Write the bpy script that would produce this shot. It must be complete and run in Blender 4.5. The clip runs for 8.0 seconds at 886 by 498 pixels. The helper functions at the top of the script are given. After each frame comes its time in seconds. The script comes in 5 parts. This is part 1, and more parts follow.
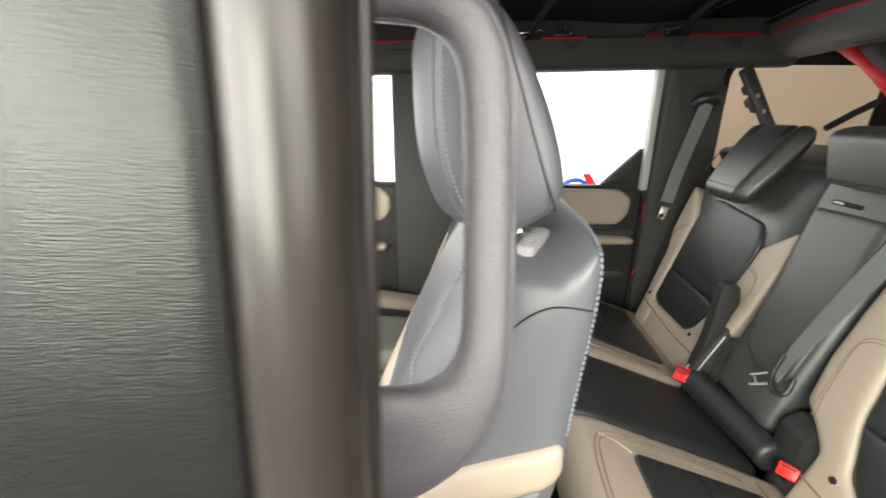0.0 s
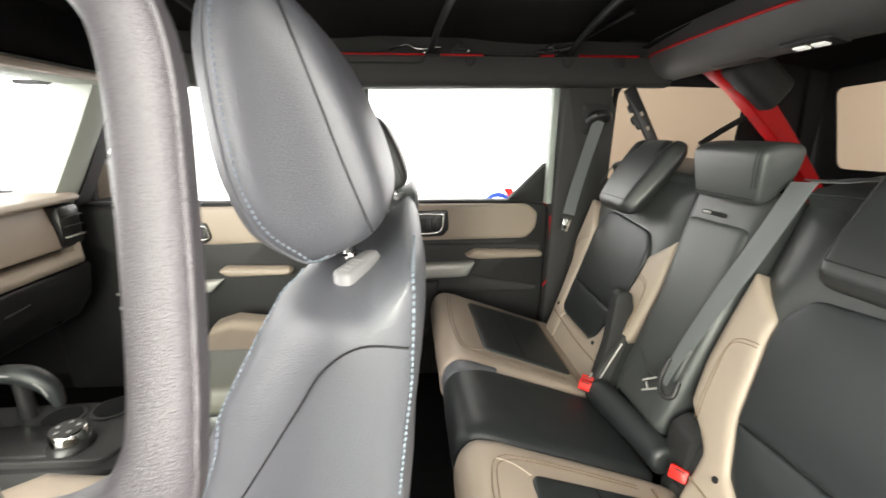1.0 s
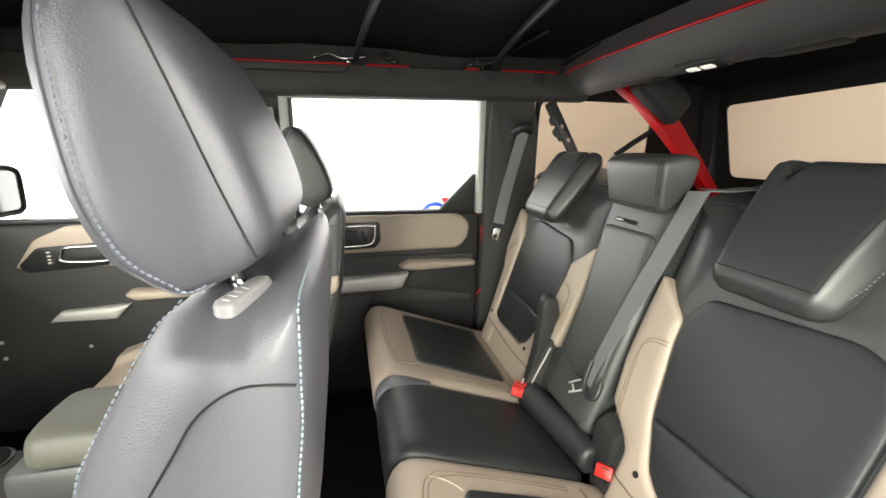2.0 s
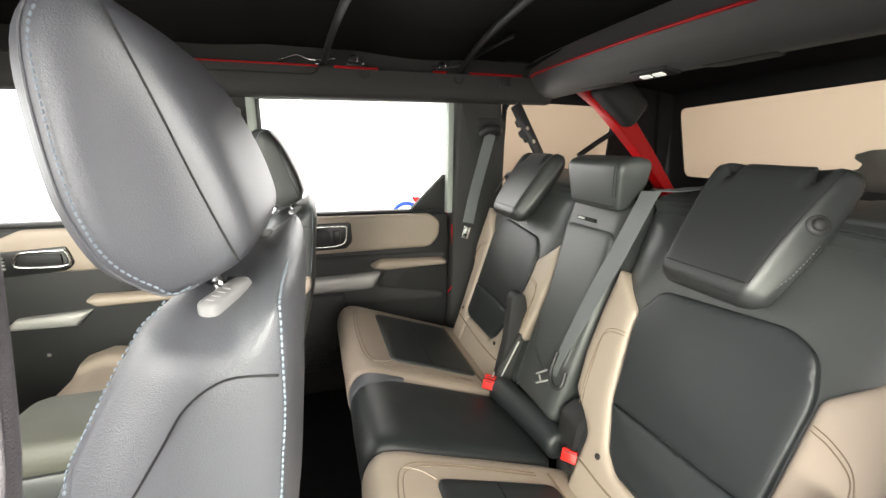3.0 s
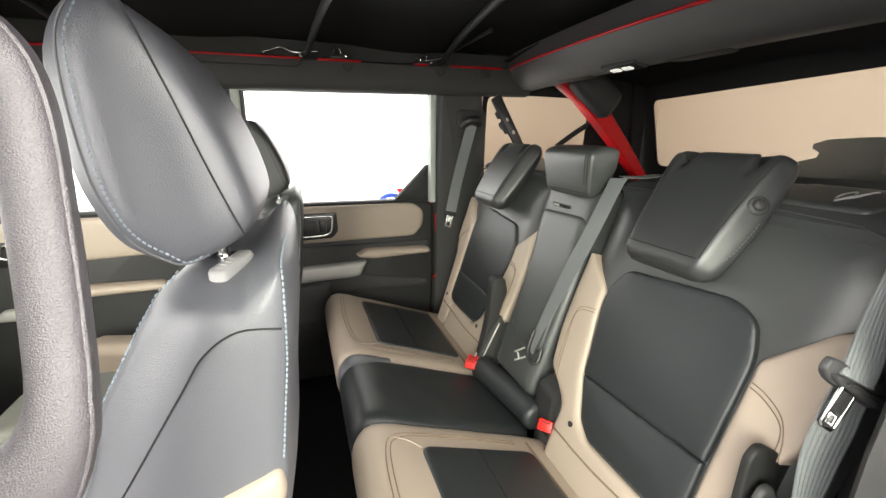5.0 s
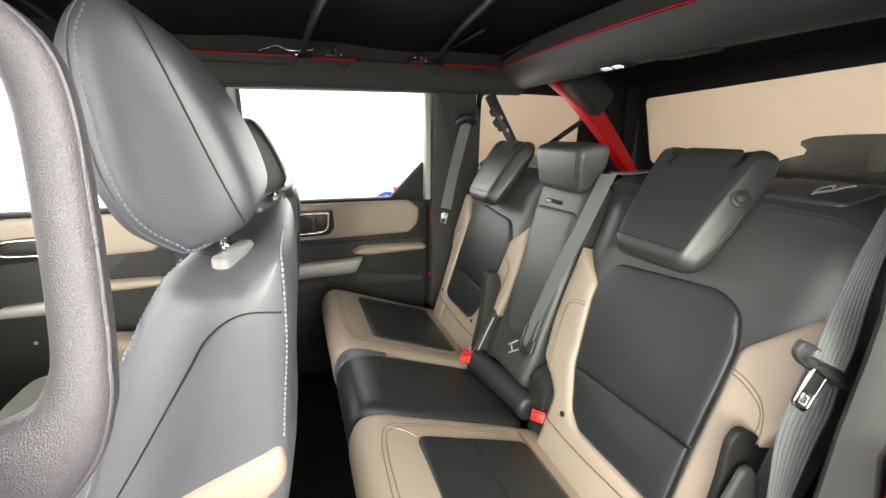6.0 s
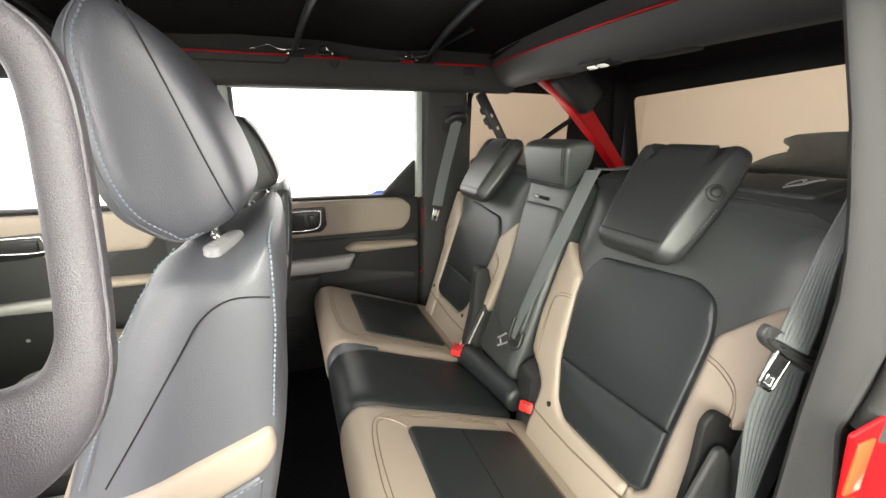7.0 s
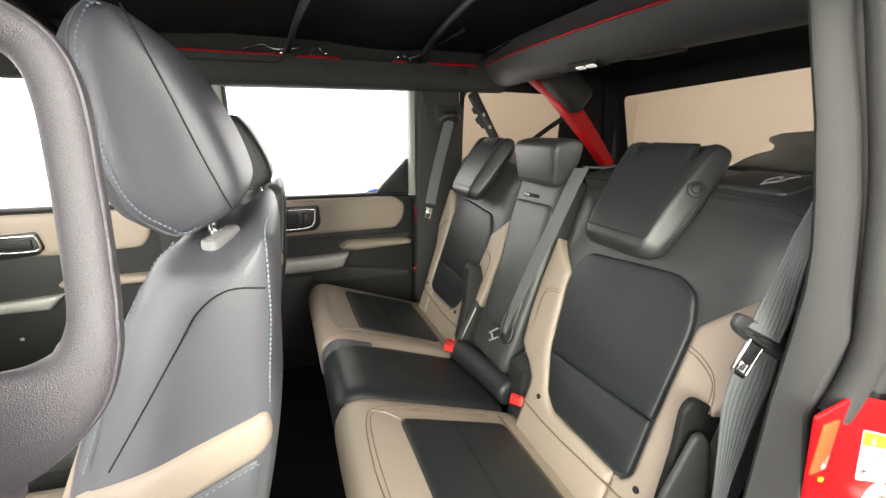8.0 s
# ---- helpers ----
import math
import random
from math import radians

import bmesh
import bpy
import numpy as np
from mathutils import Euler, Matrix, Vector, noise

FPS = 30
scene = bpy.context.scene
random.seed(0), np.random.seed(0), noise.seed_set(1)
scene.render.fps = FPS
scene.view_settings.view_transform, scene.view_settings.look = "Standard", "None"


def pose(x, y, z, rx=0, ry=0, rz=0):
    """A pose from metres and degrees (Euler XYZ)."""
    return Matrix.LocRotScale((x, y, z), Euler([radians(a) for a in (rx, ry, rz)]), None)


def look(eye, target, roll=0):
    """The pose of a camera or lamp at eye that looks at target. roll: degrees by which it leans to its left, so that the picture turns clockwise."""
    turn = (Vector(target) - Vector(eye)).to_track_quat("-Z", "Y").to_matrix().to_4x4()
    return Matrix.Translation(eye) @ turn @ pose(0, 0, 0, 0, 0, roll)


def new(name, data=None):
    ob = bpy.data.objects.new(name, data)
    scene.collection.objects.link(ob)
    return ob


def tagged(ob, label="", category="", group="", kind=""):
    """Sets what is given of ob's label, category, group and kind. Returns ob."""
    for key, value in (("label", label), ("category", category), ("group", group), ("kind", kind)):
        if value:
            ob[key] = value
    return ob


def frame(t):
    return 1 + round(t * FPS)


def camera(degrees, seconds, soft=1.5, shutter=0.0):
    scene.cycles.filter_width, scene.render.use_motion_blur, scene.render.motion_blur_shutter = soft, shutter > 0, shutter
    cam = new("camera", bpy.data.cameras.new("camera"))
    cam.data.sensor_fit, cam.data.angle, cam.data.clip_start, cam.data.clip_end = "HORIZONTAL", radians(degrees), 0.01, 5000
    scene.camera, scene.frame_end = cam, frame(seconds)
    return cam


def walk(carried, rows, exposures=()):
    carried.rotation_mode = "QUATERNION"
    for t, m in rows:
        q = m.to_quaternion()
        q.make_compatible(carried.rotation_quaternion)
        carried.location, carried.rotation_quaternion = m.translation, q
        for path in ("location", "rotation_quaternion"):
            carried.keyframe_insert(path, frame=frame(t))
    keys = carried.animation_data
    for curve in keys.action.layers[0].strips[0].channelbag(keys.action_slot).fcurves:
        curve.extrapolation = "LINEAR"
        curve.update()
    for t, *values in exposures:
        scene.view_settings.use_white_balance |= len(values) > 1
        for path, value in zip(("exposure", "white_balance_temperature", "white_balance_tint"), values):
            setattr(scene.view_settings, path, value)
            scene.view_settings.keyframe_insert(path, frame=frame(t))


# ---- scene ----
cam = camera(93.9, 8.0, shutter=0.5)
PATH = [
    (0, (-0.3118, -0.8938, 1.6293), (-0.3806, 0.0557, 1.3230), 0.16),
    (0.5, (-0.2539, -0.8574, 1.6186), (-0.2509, 0.1006, 1.3319), 0.18),
    (1, (-0.2133, -0.8409, 1.6220), (-0.1280, 0.1187, 1.3539), 0.40),
    (1.5, (-0.1884, -0.8344, 1.6243), (-0.0252, 0.1189, 1.3703), 0.52),
    (2, (-0.1784, -0.8299, 1.6277), (0.0469, 0.1127, 1.3813), 0.67),
    (3.5, (-0.1886, -0.8804, 1.6382), (0.1148, 0.0383, 1.3855), 0.68),
    (4, (-0.1935, -0.8921, 1.6378), (0.1174, 0.0225, 1.3792), 0.60),
    (4.5, (-0.1921, -0.9061, 1.6360), (0.1249, 0.0052, 1.3732), 0.62),
    (6, (-0.1957, -0.9412, 1.6297), (0.1337, -0.0359, 1.3615), 0.54),
    (6.5, (-0.1910, -0.9561, 1.6282), (0.1436, -0.0528, 1.3595), 0.53),
    (7, (-0.1909, -0.9685, 1.6255), (0.1501, -0.0681, 1.3554), 0.48),
    (7.5, (-0.1923, -0.9818, 1.6258), (0.1541, -0.0837, 1.3550), 0.47),
    (8, (-0.1917, -0.9920, 1.6253), (0.1605, -0.0965, 1.3532), 0.47),
]
walk(cam, [(t, look(eye, target, roll)) for t, eye, target, roll in PATH], exposures=((0.0, 0.10), (0.5, 0.30), (1.0, 0.40), (2.0, 0.46), (3.5, 0.41), (6.0, 0.34), (8.0, 0.17)))

# ---- exposure, world and added fill light ----
world = bpy.data.worlds.new("studio_air")
scene.world = world
world.use_nodes = True
world.node_tree.nodes["Background"].inputs[0].default_value = (0.95, 0.97, 1.0, 1)
world.node_tree.nodes["Background"].inputs[1].default_value = 0.10
scene.view_settings.exposure = 0.0


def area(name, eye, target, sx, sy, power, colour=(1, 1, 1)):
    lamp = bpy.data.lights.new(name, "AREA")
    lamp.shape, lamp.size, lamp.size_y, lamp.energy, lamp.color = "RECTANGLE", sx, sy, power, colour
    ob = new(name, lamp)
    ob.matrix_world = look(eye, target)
    return tagged(ob, "large soft area lamp out of view, added to light the cabin", "studio light")


# Unseen lamps, placed and tinted to bring up the seats, handle and belts.
area("cabin_fill", (-2.5, -2.15, 2.2), (-0.1, -0.4, 1.35), 2.0, 1.6, 105, (1.0, 0.955, 0.91))
area("cabin_fill", (1.4, -3.0, 2.1), (-0.3, -0.5, 1.5), 2.2, 1.3, 50, (1.0, 0.945, 0.92))
area("cabin_fill", (-1.3, -3.3, 1.95), (0.4, 0.1, 1.40), 1.6, 1.3, 112, (0.97, 1.0, 0.82))
area("cabin_fill", (0.1, -2.4, 2.8), (0.1, -0.2, 1.1), 3.6, 1.4, 90, (1.0, 0.97, 0.87))


# ---- materials ----
def material(name, colour, rough=0.5, metal=0.0, grain=0.0, grain_scale=400.0, cells=0.0, cell_scale=500.0,
             vary=0.12, vary_scale=6.0, coat=0.0, stretch=(1, 1, 1), emit=0.0, spec=0.5, depth=1.0):
    m = bpy.data.materials.new(name)
    m.use_nodes = True
    nt = m.node_tree
    b = nt.nodes["Principled BSDF"]
    b.inputs["Roughness"].default_value, b.inputs["Metallic"].default_value = rough, metal
    b.inputs["Coat Weight"].default_value = coat
    b.inputs["Specular IOR Level"].default_value = spec
    tc = nt.nodes.new("ShaderNodeTexCoord")
    mp = nt.nodes.new("ShaderNodeMapping")
    mp.inputs["Scale"].default_value = stretch
    nt.links.new(tc.outputs["Object"], mp.inputs["Vector"])
    n1 = nt.nodes.new("ShaderNodeTexNoise")
    n1.inputs["Scale"].default_value, n1.inputs["Detail"].default_value = vary_scale, 5
    nt.links.new(mp.outputs[0], n1.inputs["Vector"])
    ramp = nt.nodes.new("ShaderNodeMix")
    ramp.data_type = "RGBA"
    ramp.inputs["A"].default_value = (*[c * (1 - vary) for c in colour], 1)
    ramp.inputs["B"].default_value = (*[min(1, c * (1 + vary)) for c in colour], 1)
    nt.links.new(n1.outputs[0], ramp.inputs["Factor"])
    nt.links.new(ramp.outputs["Result"], b.inputs["Base Color"])
    rr = nt.nodes.new("ShaderNodeMapRange")
    rr.inputs["To Min"].default_value, rr.inputs["To Max"].default_value = max(0, rough - 0.07), min(1, rough + 0.07)
    nt.links.new(n1.outputs[0], rr.inputs["Value"])
    nt.links.new(rr.outputs[0], b.inputs["Roughness"])
    last = None
    if grain > 0:
        n2 = nt.nodes.new("ShaderNodeTexNoise")
        n2.inputs["Scale"].default_value, n2.inputs["Detail"].default_value = grain_scale, 3
        nt.links.new(mp.outputs[0], n2.inputs["Vector"])
        bp = nt.nodes.new("ShaderNodeBump")
        bp.inputs["Strength"].default_value, bp.inputs["Distance"].default_value = grain, 0.001 * depth
        nt.links.new(n2.outputs[0], bp.inputs["Height"])
        last = bp
    if cells > 0:
        v = nt.nodes.new("ShaderNodeTexVoronoi")
        v.inputs["Scale"].default_value = cell_scale
        nt.links.new(mp.outputs[0], v.inputs["Vector"])
        bp = nt.nodes.new("ShaderNodeBump")
        bp.inputs["Strength"].default_value, bp.inputs["Distance"].default_value = cells, 0.001
        nt.links.new(v.outputs["Distance"], bp.inputs["Height"])
        if last:
            nt.links.new(last.outputs[0], bp.inputs["Normal"])
        last = bp
    if last:
        nt.links.new(last.outputs[0], b.inputs["Normal"])
    if emit > 0:
        b.inputs["Emission Color"].default_value, b.inputs["Emission Strength"].default_value = (*colour, 1), emit
    return m


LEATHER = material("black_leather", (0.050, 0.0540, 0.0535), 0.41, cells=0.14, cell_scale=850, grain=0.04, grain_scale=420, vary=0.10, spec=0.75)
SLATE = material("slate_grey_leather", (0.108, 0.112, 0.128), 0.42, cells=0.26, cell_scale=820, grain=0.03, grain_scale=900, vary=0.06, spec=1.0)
BEIGE = material("beige_leather", (0.390, 0.322, 0.260), 0.48, cells=0.10, cell_scale=800, grain=0.04, grain_scale=300, vary=0.05)
# Black leather darkened for the outer rear headrests; their shade is put into the colour.
LEATHER_SHADED = material("shaded_black_leather", (0.030, 0.0318, 0.0325), 0.38, cells=0.10, cell_scale=900, grain=0.03, grain_scale=420, vary=0.10, spec=0.6)
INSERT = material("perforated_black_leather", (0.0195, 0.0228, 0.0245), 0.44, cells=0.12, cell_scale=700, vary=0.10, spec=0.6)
PLASTIC = material("dark_grey_plastic", (0.028, 0.028, 0.029), 0.55, grain=0.25, grain_scale=700, vary=0.12, spec=0.35)
PLASTIC_GREY = material("grey_trim_plastic", (0.050, 0.0495, 0.049), 0.62, grain=0.3, grain_scale=600, vary=0.1, spec=0.22)
# Fine light and dark colour flecks stand in for glints of the grain.
HANDLE = material("textured_handle_plastic", (0.100, 0.091, 0.105), 0.33, grain=1.0, grain_scale=1150, vary=0.5, vary_scale=1000, spec=1.0, depth=0.65)
GLOSS = material("black_gloss_plastic", (0.02, 0.02, 0.021), 0.3, grain=0.05, grain_scale=90, vary=0.3)
COVER = material("grained_black_cover", (0.010, 0.010, 0.0105), 0.20, grain=0.22, grain_scale=1000, vary=0.25, vary_scale=12, spec=0.29, stretch=(0.25, 1, 1.6))
RUBBER = material("black_rubber_seal", (0.026, 0.022, 0.020), 0.24, grain=0.12, grain_scale=60, vary=0.2, stretch=(1, 1, 0.1), spec=0.45)
CARPET = material("black_carpet", (0.012, 0.012, 0.013), 0.95, grain=0.9, grain_scale=500, vary=0.3, spec=0.1)
CANVAS = material("black_soft_top_canvas", (0.020, 0.0195, 0.020), 0.85, grain=0.5, grain_scale=700, vary=0.25, spec=0.1)
RED = material("red_body_paint", (0.44, 0.003, 0.006), 0.42, vary=0.05, spec=0.25)
CHROME = material("chrome", (0.75, 0.75, 0.74), 0.12, metal=1.0, vary=0.03)
SILVER = material("satin_silver", (0.50, 0.49, 0.47), 0.5, metal=0.35, vary=0.05)
WEB = material("belt_webbing", (0.150, 0.160, 0.163), 0.5, grain=0.8, grain_scale=900, vary=0.1, stretch=(1, 1, 0.3))
THREAD = material("pale_blue_thread", (0.24, 0.285, 0.33), 0.6, vary=0.1)
SEAM = material("dark_seam", (0.015, 0.015, 0.016), 0.7)
SEAM_BEIGE = material("brown_seam", (0.20, 0.145, 0.10), 0.48, cells=0.10, cell_scale=800, grain=0.04, grain_scale=300, vary=0.05)
RED_PLASTIC = material("red_button_plastic", (0.75, 0.02, 0.015), 0.35, vary=0.05)
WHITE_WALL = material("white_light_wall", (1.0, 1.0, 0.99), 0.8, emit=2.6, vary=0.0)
# Near wall is never seen; its glow is added to brighten the open-door side.
NEAR_WALL = material("near_wall_added_glow", (1.0, 0.985, 0.95), 0.8, emit=0.22, vary=0.0)
WARM_WALL = material("warm_white_wall", (0.43, 0.358, 0.292), 0.8, vary=0.03, vary_scale=1.0)
HALL_FLOOR = material("dark_grey_hall_floor", (0.07, 0.07, 0.069), 0.4, vary=0.1, vary_scale=2)
WHITE_PAINT = material("white_paint", (0.8, 0.8, 0.78), 0.7, vary=0.03)
LAMP_GLASS = material("lamp_lens", (0.9, 0.88, 0.8), 0.3, emit=0.5, vary=0.05)
# Sign colours also glow: part of their brightness is added as emission.
BLUE_SIGN = material("blue_sign_glow", (0.05, 0.12, 0.6), 0.5, emit=0.3)
RED_SIGN = material("red_sign_glow", (0.8, 0.03, 0.03), 0.5, emit=0.4)
PAPER = material("label_paper", (0.85, 0.85, 0.83), 0.6, vary=0.03)
YELLOW = material("yellow_label", (0.9, 0.62, 0.02), 0.6)
INK = material("grey_ink", (0.25, 0.25, 0.26), 0.7)
PALE_TRIM = material("pale_grey_green_trim", (0.42, 0.46, 0.42), 0.6, grain=0.2, grain_scale=500, vary=0.06)

PAINT_GLEAM = material("orange_paint_gleam", (0.85, 0.10, 0.03), 0.2, coat=0.3)
MIRROR = material("tinted_mirror_glass", (0.20, 0.205, 0.20), 0.02, metal=1.0, vary=0.0)
GLASS = bpy.data.materials.new("clear_window_plastic")
GLASS.use_nodes = True
_g = GLASS.node_tree.nodes["Principled BSDF"]
_g.inputs["Base Color"].default_value, _g.inputs["Roughness"].default_value = (0.97, 0.93, 0.87, 1), 0.0
_g.inputs["Transmission Weight"].default_value, _g.inputs["IOR"].default_value = 1.0, 1.02
ARMREST = material("grey_green_armrest_leather", (0.085, 0.086, 0.070), 0.55, cells=0.3, cell_scale=420, vary=0.1)
GUIDE = material("light_grey_guide_plastic", (0.30, 0.30, 0.30), 0.33, vary=0.05)
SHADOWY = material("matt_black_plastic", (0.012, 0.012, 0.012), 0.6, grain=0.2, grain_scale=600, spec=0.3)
# Grey trim plastic lightened: light on door pillar and roof bar put into the colour.
LIT_TRIM = material("lit_grey_trim_plastic", (0.080, 0.077, 0.076), 0.55, grain=0.3, grain_scale=600, vary=0.1, spec=0.4)


# ---- building helpers ----
def mesh_of(name, verts, faces, mat, parent=None, label="", smooth=True, sharp=40):
    me = bpy.data.meshes.new(name)
    me.from_pydata([tuple(v) for v in verts], [], faces)
    me.materials.append(mat)
    bm = bmesh.new()
    bm.from_mesh(me)
    bmesh.ops.recalc_face_normals(bm, faces=bm.faces)
    bm.to_mesh(me)
    bm.free()
    if smooth:
        me.polygons.foreach_set("use_smooth", [True] * len(me.polygons))
        me.set_sharp_from_angle(angle=radians(sharp))
    ob = new(name, me)
    if parent:
        ob.parent = parent
    if label:
        ob["label"] = label
    return ob


def part(name, bm, mat, parent=None, label="", sharp=40):
    me = bpy.data.meshes.new(name)
    bmesh.ops.recalc_face_normals(bm, faces=bm.faces)
    bm.to_mesh(me)
    bm.free()
    me.materials.append(mat)
    me.polygons.foreach_set("use_smooth", [True] * len(me.polygons))
    me.set_sharp_from_angle(angle=radians(sharp))
    ob = new(name, me)
    if parent:
        ob.parent = parent
    if label:
        ob["label"] = label
    return ob


def thing(name, label, category, group="", kind=""):
    return tagged(new(name), label, category, group, kind)


def rbox(name, size, centre, mat, parent=None, label="", r=0.006, rot=(0, 0, 0), seg=2):
    bm = bmesh.new()
    bmesh.ops.create_cube(bm, size=1)
    bmesh.ops.scale(bm, vec=size, verts=bm.verts)
    r = min(r, min(size) * 0.45)
    if r > 0:
        bmesh.ops.bevel(bm, geom=bm.edges[:], offset=r, segments=seg, affect="EDGES", profile=0.5)
    bm.transform(pose(*centre, *rot))
    return part(name, bm, mat, parent, label)


def spline(pts, n=8, closed=False):
    """Points along a smooth curve through pts."""
    p = [Vector(q) for q in pts]
    out = []
    last = len(p) if closed else len(p) - 1
    for i in range(last):
        if closed:
            a, b, c, d = p[i - 1], p[i], p[(i + 1) % len(p)], p[(i + 2) % len(p)]
        else:
            a, b, c, d = p[max(i - 1, 0)], p[i], p[i + 1], p[min(i + 2, len(p) - 1)]
        for k in range(n):
            t = k / n
            out.append(0.5 * (2 * b + (c - a) * t + (2 * a - 5 * b + 4 * c - d) * t * t + (3 * b - a - 3 * c + d) * t ** 3))
    if not closed:
        out.append(p[-1])
    return out


def rounded(pts, r, n=5):
    """A closed outline with its corners rounded."""
    p = [Vector(q) for q in pts]
    out = []
    for i in range(len(p)):
        a, b, c = p[i - 1], p[i], p[(i + 1) % len(p)]
        u, v = (a - b), (c - b)
        d = min(r, 0.45 * u.length, 0.45 * v.length)
        s, e = b + u.normalized() * d, b + v.normalized() * d
        for k in range(n + 1):
            t = k / n
            out.append((1 - t) ** 2 * s + 2 * t * (1 - t) * b + t * t * e)
    return out


def loft(name, sections, mat, parent=None, label="", caps=True, closed=True, sharp=40):
    n = len(sections[0])
    verts = [v for s in sections for v in s]
    faces = []
    for i in range(len(sections) - 1):
        for j in range(n if closed else n - 1):
            k = (j + 1) % n
            faces.append((i * n + j, i * n + k, (i + 1) * n + k, (i + 1) * n + j))
    if caps:
        for first in (0, (len(sections) - 1) * n):
            middle = sum((Vector(verts[first + j]) for j in range(n)), Vector()) / n
            verts.append(middle)
            faces += [(first + j, first + (j + 1) % n, len(verts) - 1) for j in range(n)]
    return mesh_of(name, verts, faces, mat, parent, label, sharp=sharp)


def tube_data(pts, r, n=8, squash=1.0):
    p = [Vector(q) for q in pts]
    secs = []
    side = None
    for i in range(len(p)):
        d = (p[min(i + 1, len(p) - 1)] - p[max(i - 1, 0)]).normalized()
        if side is None:
            side = d.orthogonal().normalized()
        side = (side - d * side.dot(d)).normalized()
        up = d.cross(side)
        rad = r[i] if isinstance(r, (list, tuple)) else r
        secs.append([p[i] + side * rad * math.cos(a) + up * rad * squash * math.sin(a) for a in [2 * math.pi * k / n for k in range(n)]])
    return secs


def tube(name, pts, r, mat, parent=None, label="", n=8):
    return loft(name, tube_data(pts, r, n), mat, parent, label, sharp=60)


def extrude(name, outline, place, h0, h1, mat, parent=None, label="", bevel=0.0):
    """A plate: a closed outline (u, v), from h0 to h1, set by place(u, v, h); bevel shrinks its far edge."""
    o = [Vector(q) for q in outline]
    c = sum(o, Vector((0, 0))) / len(o)
    rings = [[place(q.x, q.y, h0) for q in o]]
    if bevel > 0:
        rings.append([place(q.x, q.y, h1 - bevel if h1 > h0 else h1 + bevel) for q in o])
        small = inset(o, bevel * 0.35)
        rings.append([place(q.x, q.y, h1 - 0.3 * bevel if h1 > h0 else h1 + 0.3 * bevel) for q in small])
        small = inset(o, bevel)
        rings.append([place(q.x, q.y, h1) for q in small])
    else:
        rings.append([place(q.x, q.y, h1) for q in o])
    return loft(name, rings, mat, parent, label, sharp=50)


def inset(o, d):
    area2 = sum(o[i - 1].x * o[i].y - o[i].x * o[i - 1].y for i in range(len(o)))
    sgn = 1 if area2 > 0 else -1
    out = []
    for i in range(len(o)):
        t = (o[(i + 1) % len(o)] - o[i - 1])
        t = t.normalized() if t.length > 1e-9 else Vector((1, 0))
        out.append(o[i] + Vector((-t.y, t.x)) * d * sgn)
    return out


def resample(o, step):
    out = []
    for i in range(len(o)):
        a, b = o[i], o[(i + 1) % len(o)]
        k = max(1, int((b - a).length / step))
        out += [a + (b - a) * j / k for j in range(k)]
    return out


def pad(name, outline, place, mat, parent=None, label="", lift=0.01, edge=0.02, dome=0.0, dome_r=0.1, depth=0.02, step=0.014, base=0.0, wobble=0.0):
    """An upholstered panel: an outline (u, v), domed and rounded at its edge, on the surface place(u, v, h)."""
    from mathutils.geometry import delaunay_2d_cdt
    o = resample([Vector(q) for q in outline], step)
    n = len(o)
    xs, ys = [q.x for q in o], [q.y for q in o]
    ox, oy = np.array(xs), np.array(ys)
    bx, by = np.roll(ox, -1), np.roll(oy, -1)

    def dist(x, y):
        ex, ey = bx - ox, by - oy
        t = np.clip(((x - ox) * ex + (y - oy) * ey) / (ex * ex + ey * ey + 1e-12), 0, 1)
        return float(np.min(np.hypot(x - ox - t * ex, y - oy - t * ey)))

    pts = list(o)
    for d in (edge * 0.08, edge * 0.3, edge * 0.62):
        for q in inset(o, d):
            if dist(q.x, q.y) > d * 0.8:
                pts.append(q)
    x = min(xs) + step / 2
    row = 0
    while x < max(xs):
        y = min(ys) + (step / 2 if row % 2 else 0)
        while y < max(ys):
            if dist(x, y) > edge * 0.8:
                pts.append(Vector((x, y)))
            y += step
        x += step
        row += 1
    vv, _, tris, _, _, _ = delaunay_2d_cdt([Vector((q.x, q.y)) for q in pts], [(i, (i + 1) % n) for i in range(n)], [], 1, 1e-6)
    verts = []
    for q in vv:
        d = dist(q.x, q.y)
        k = 1 - min(d / edge, 1)
        h = lift * math.sqrt(max(0, 1 - k * k)) + dome * (1 - math.exp(-(d / dome_r) ** 2))
        if wobble:
            h += wobble * (1 - k) * noise.noise(Vector((q.x * 14, q.y * 14, base * 50)))
        verts.append(place(q.x, q.y, base + h))
    faces = [tuple(t) for t in tris]
    m = len(verts)
    verts += [place(q.x, q.y, base - depth) for q in vv[:n]]
    faces += [(i, (i + 1) % n, m + (i + 1) % n, m + i) for i in range(n)]
    return mesh_of(name, verts, faces, mat, parent, label, sharp=70)


def stitches(name, pts, mat, parent, length=0.006, gap=0.003, r=0.0009):
    """A row of thread stitches along a line."""
    p = [Vector(q) for q in pts]
    acc, verts, faces, pos = 0.0, [], [], []
    for a, b in zip(p, p[1:]):
        d = (b - a).length
        while acc < d:
            pos.append((a + (b - a) * acc / d, (b - a).normalized()))
            acc += length + gap
        acc -= d
    for q, d in pos:
        for s in tube_data([q - d * length * 0.5, q - d * length * 0.3, q + d * length * 0.3, q + d * length * 0.5], [r * 0.4, r, r, r * 0.4], 6):
            verts += s
        k = len(verts) - 24
        for i in range(3):
            for j in range(6):
                faces.append((k + i * 6 + j, k + i * 6 + (j + 1) % 6, k + i * 6 + 6 + (j + 1) % 6, k + i * 6 + 6 + j))
    return mesh_of(name, verts, faces, mat, parent)


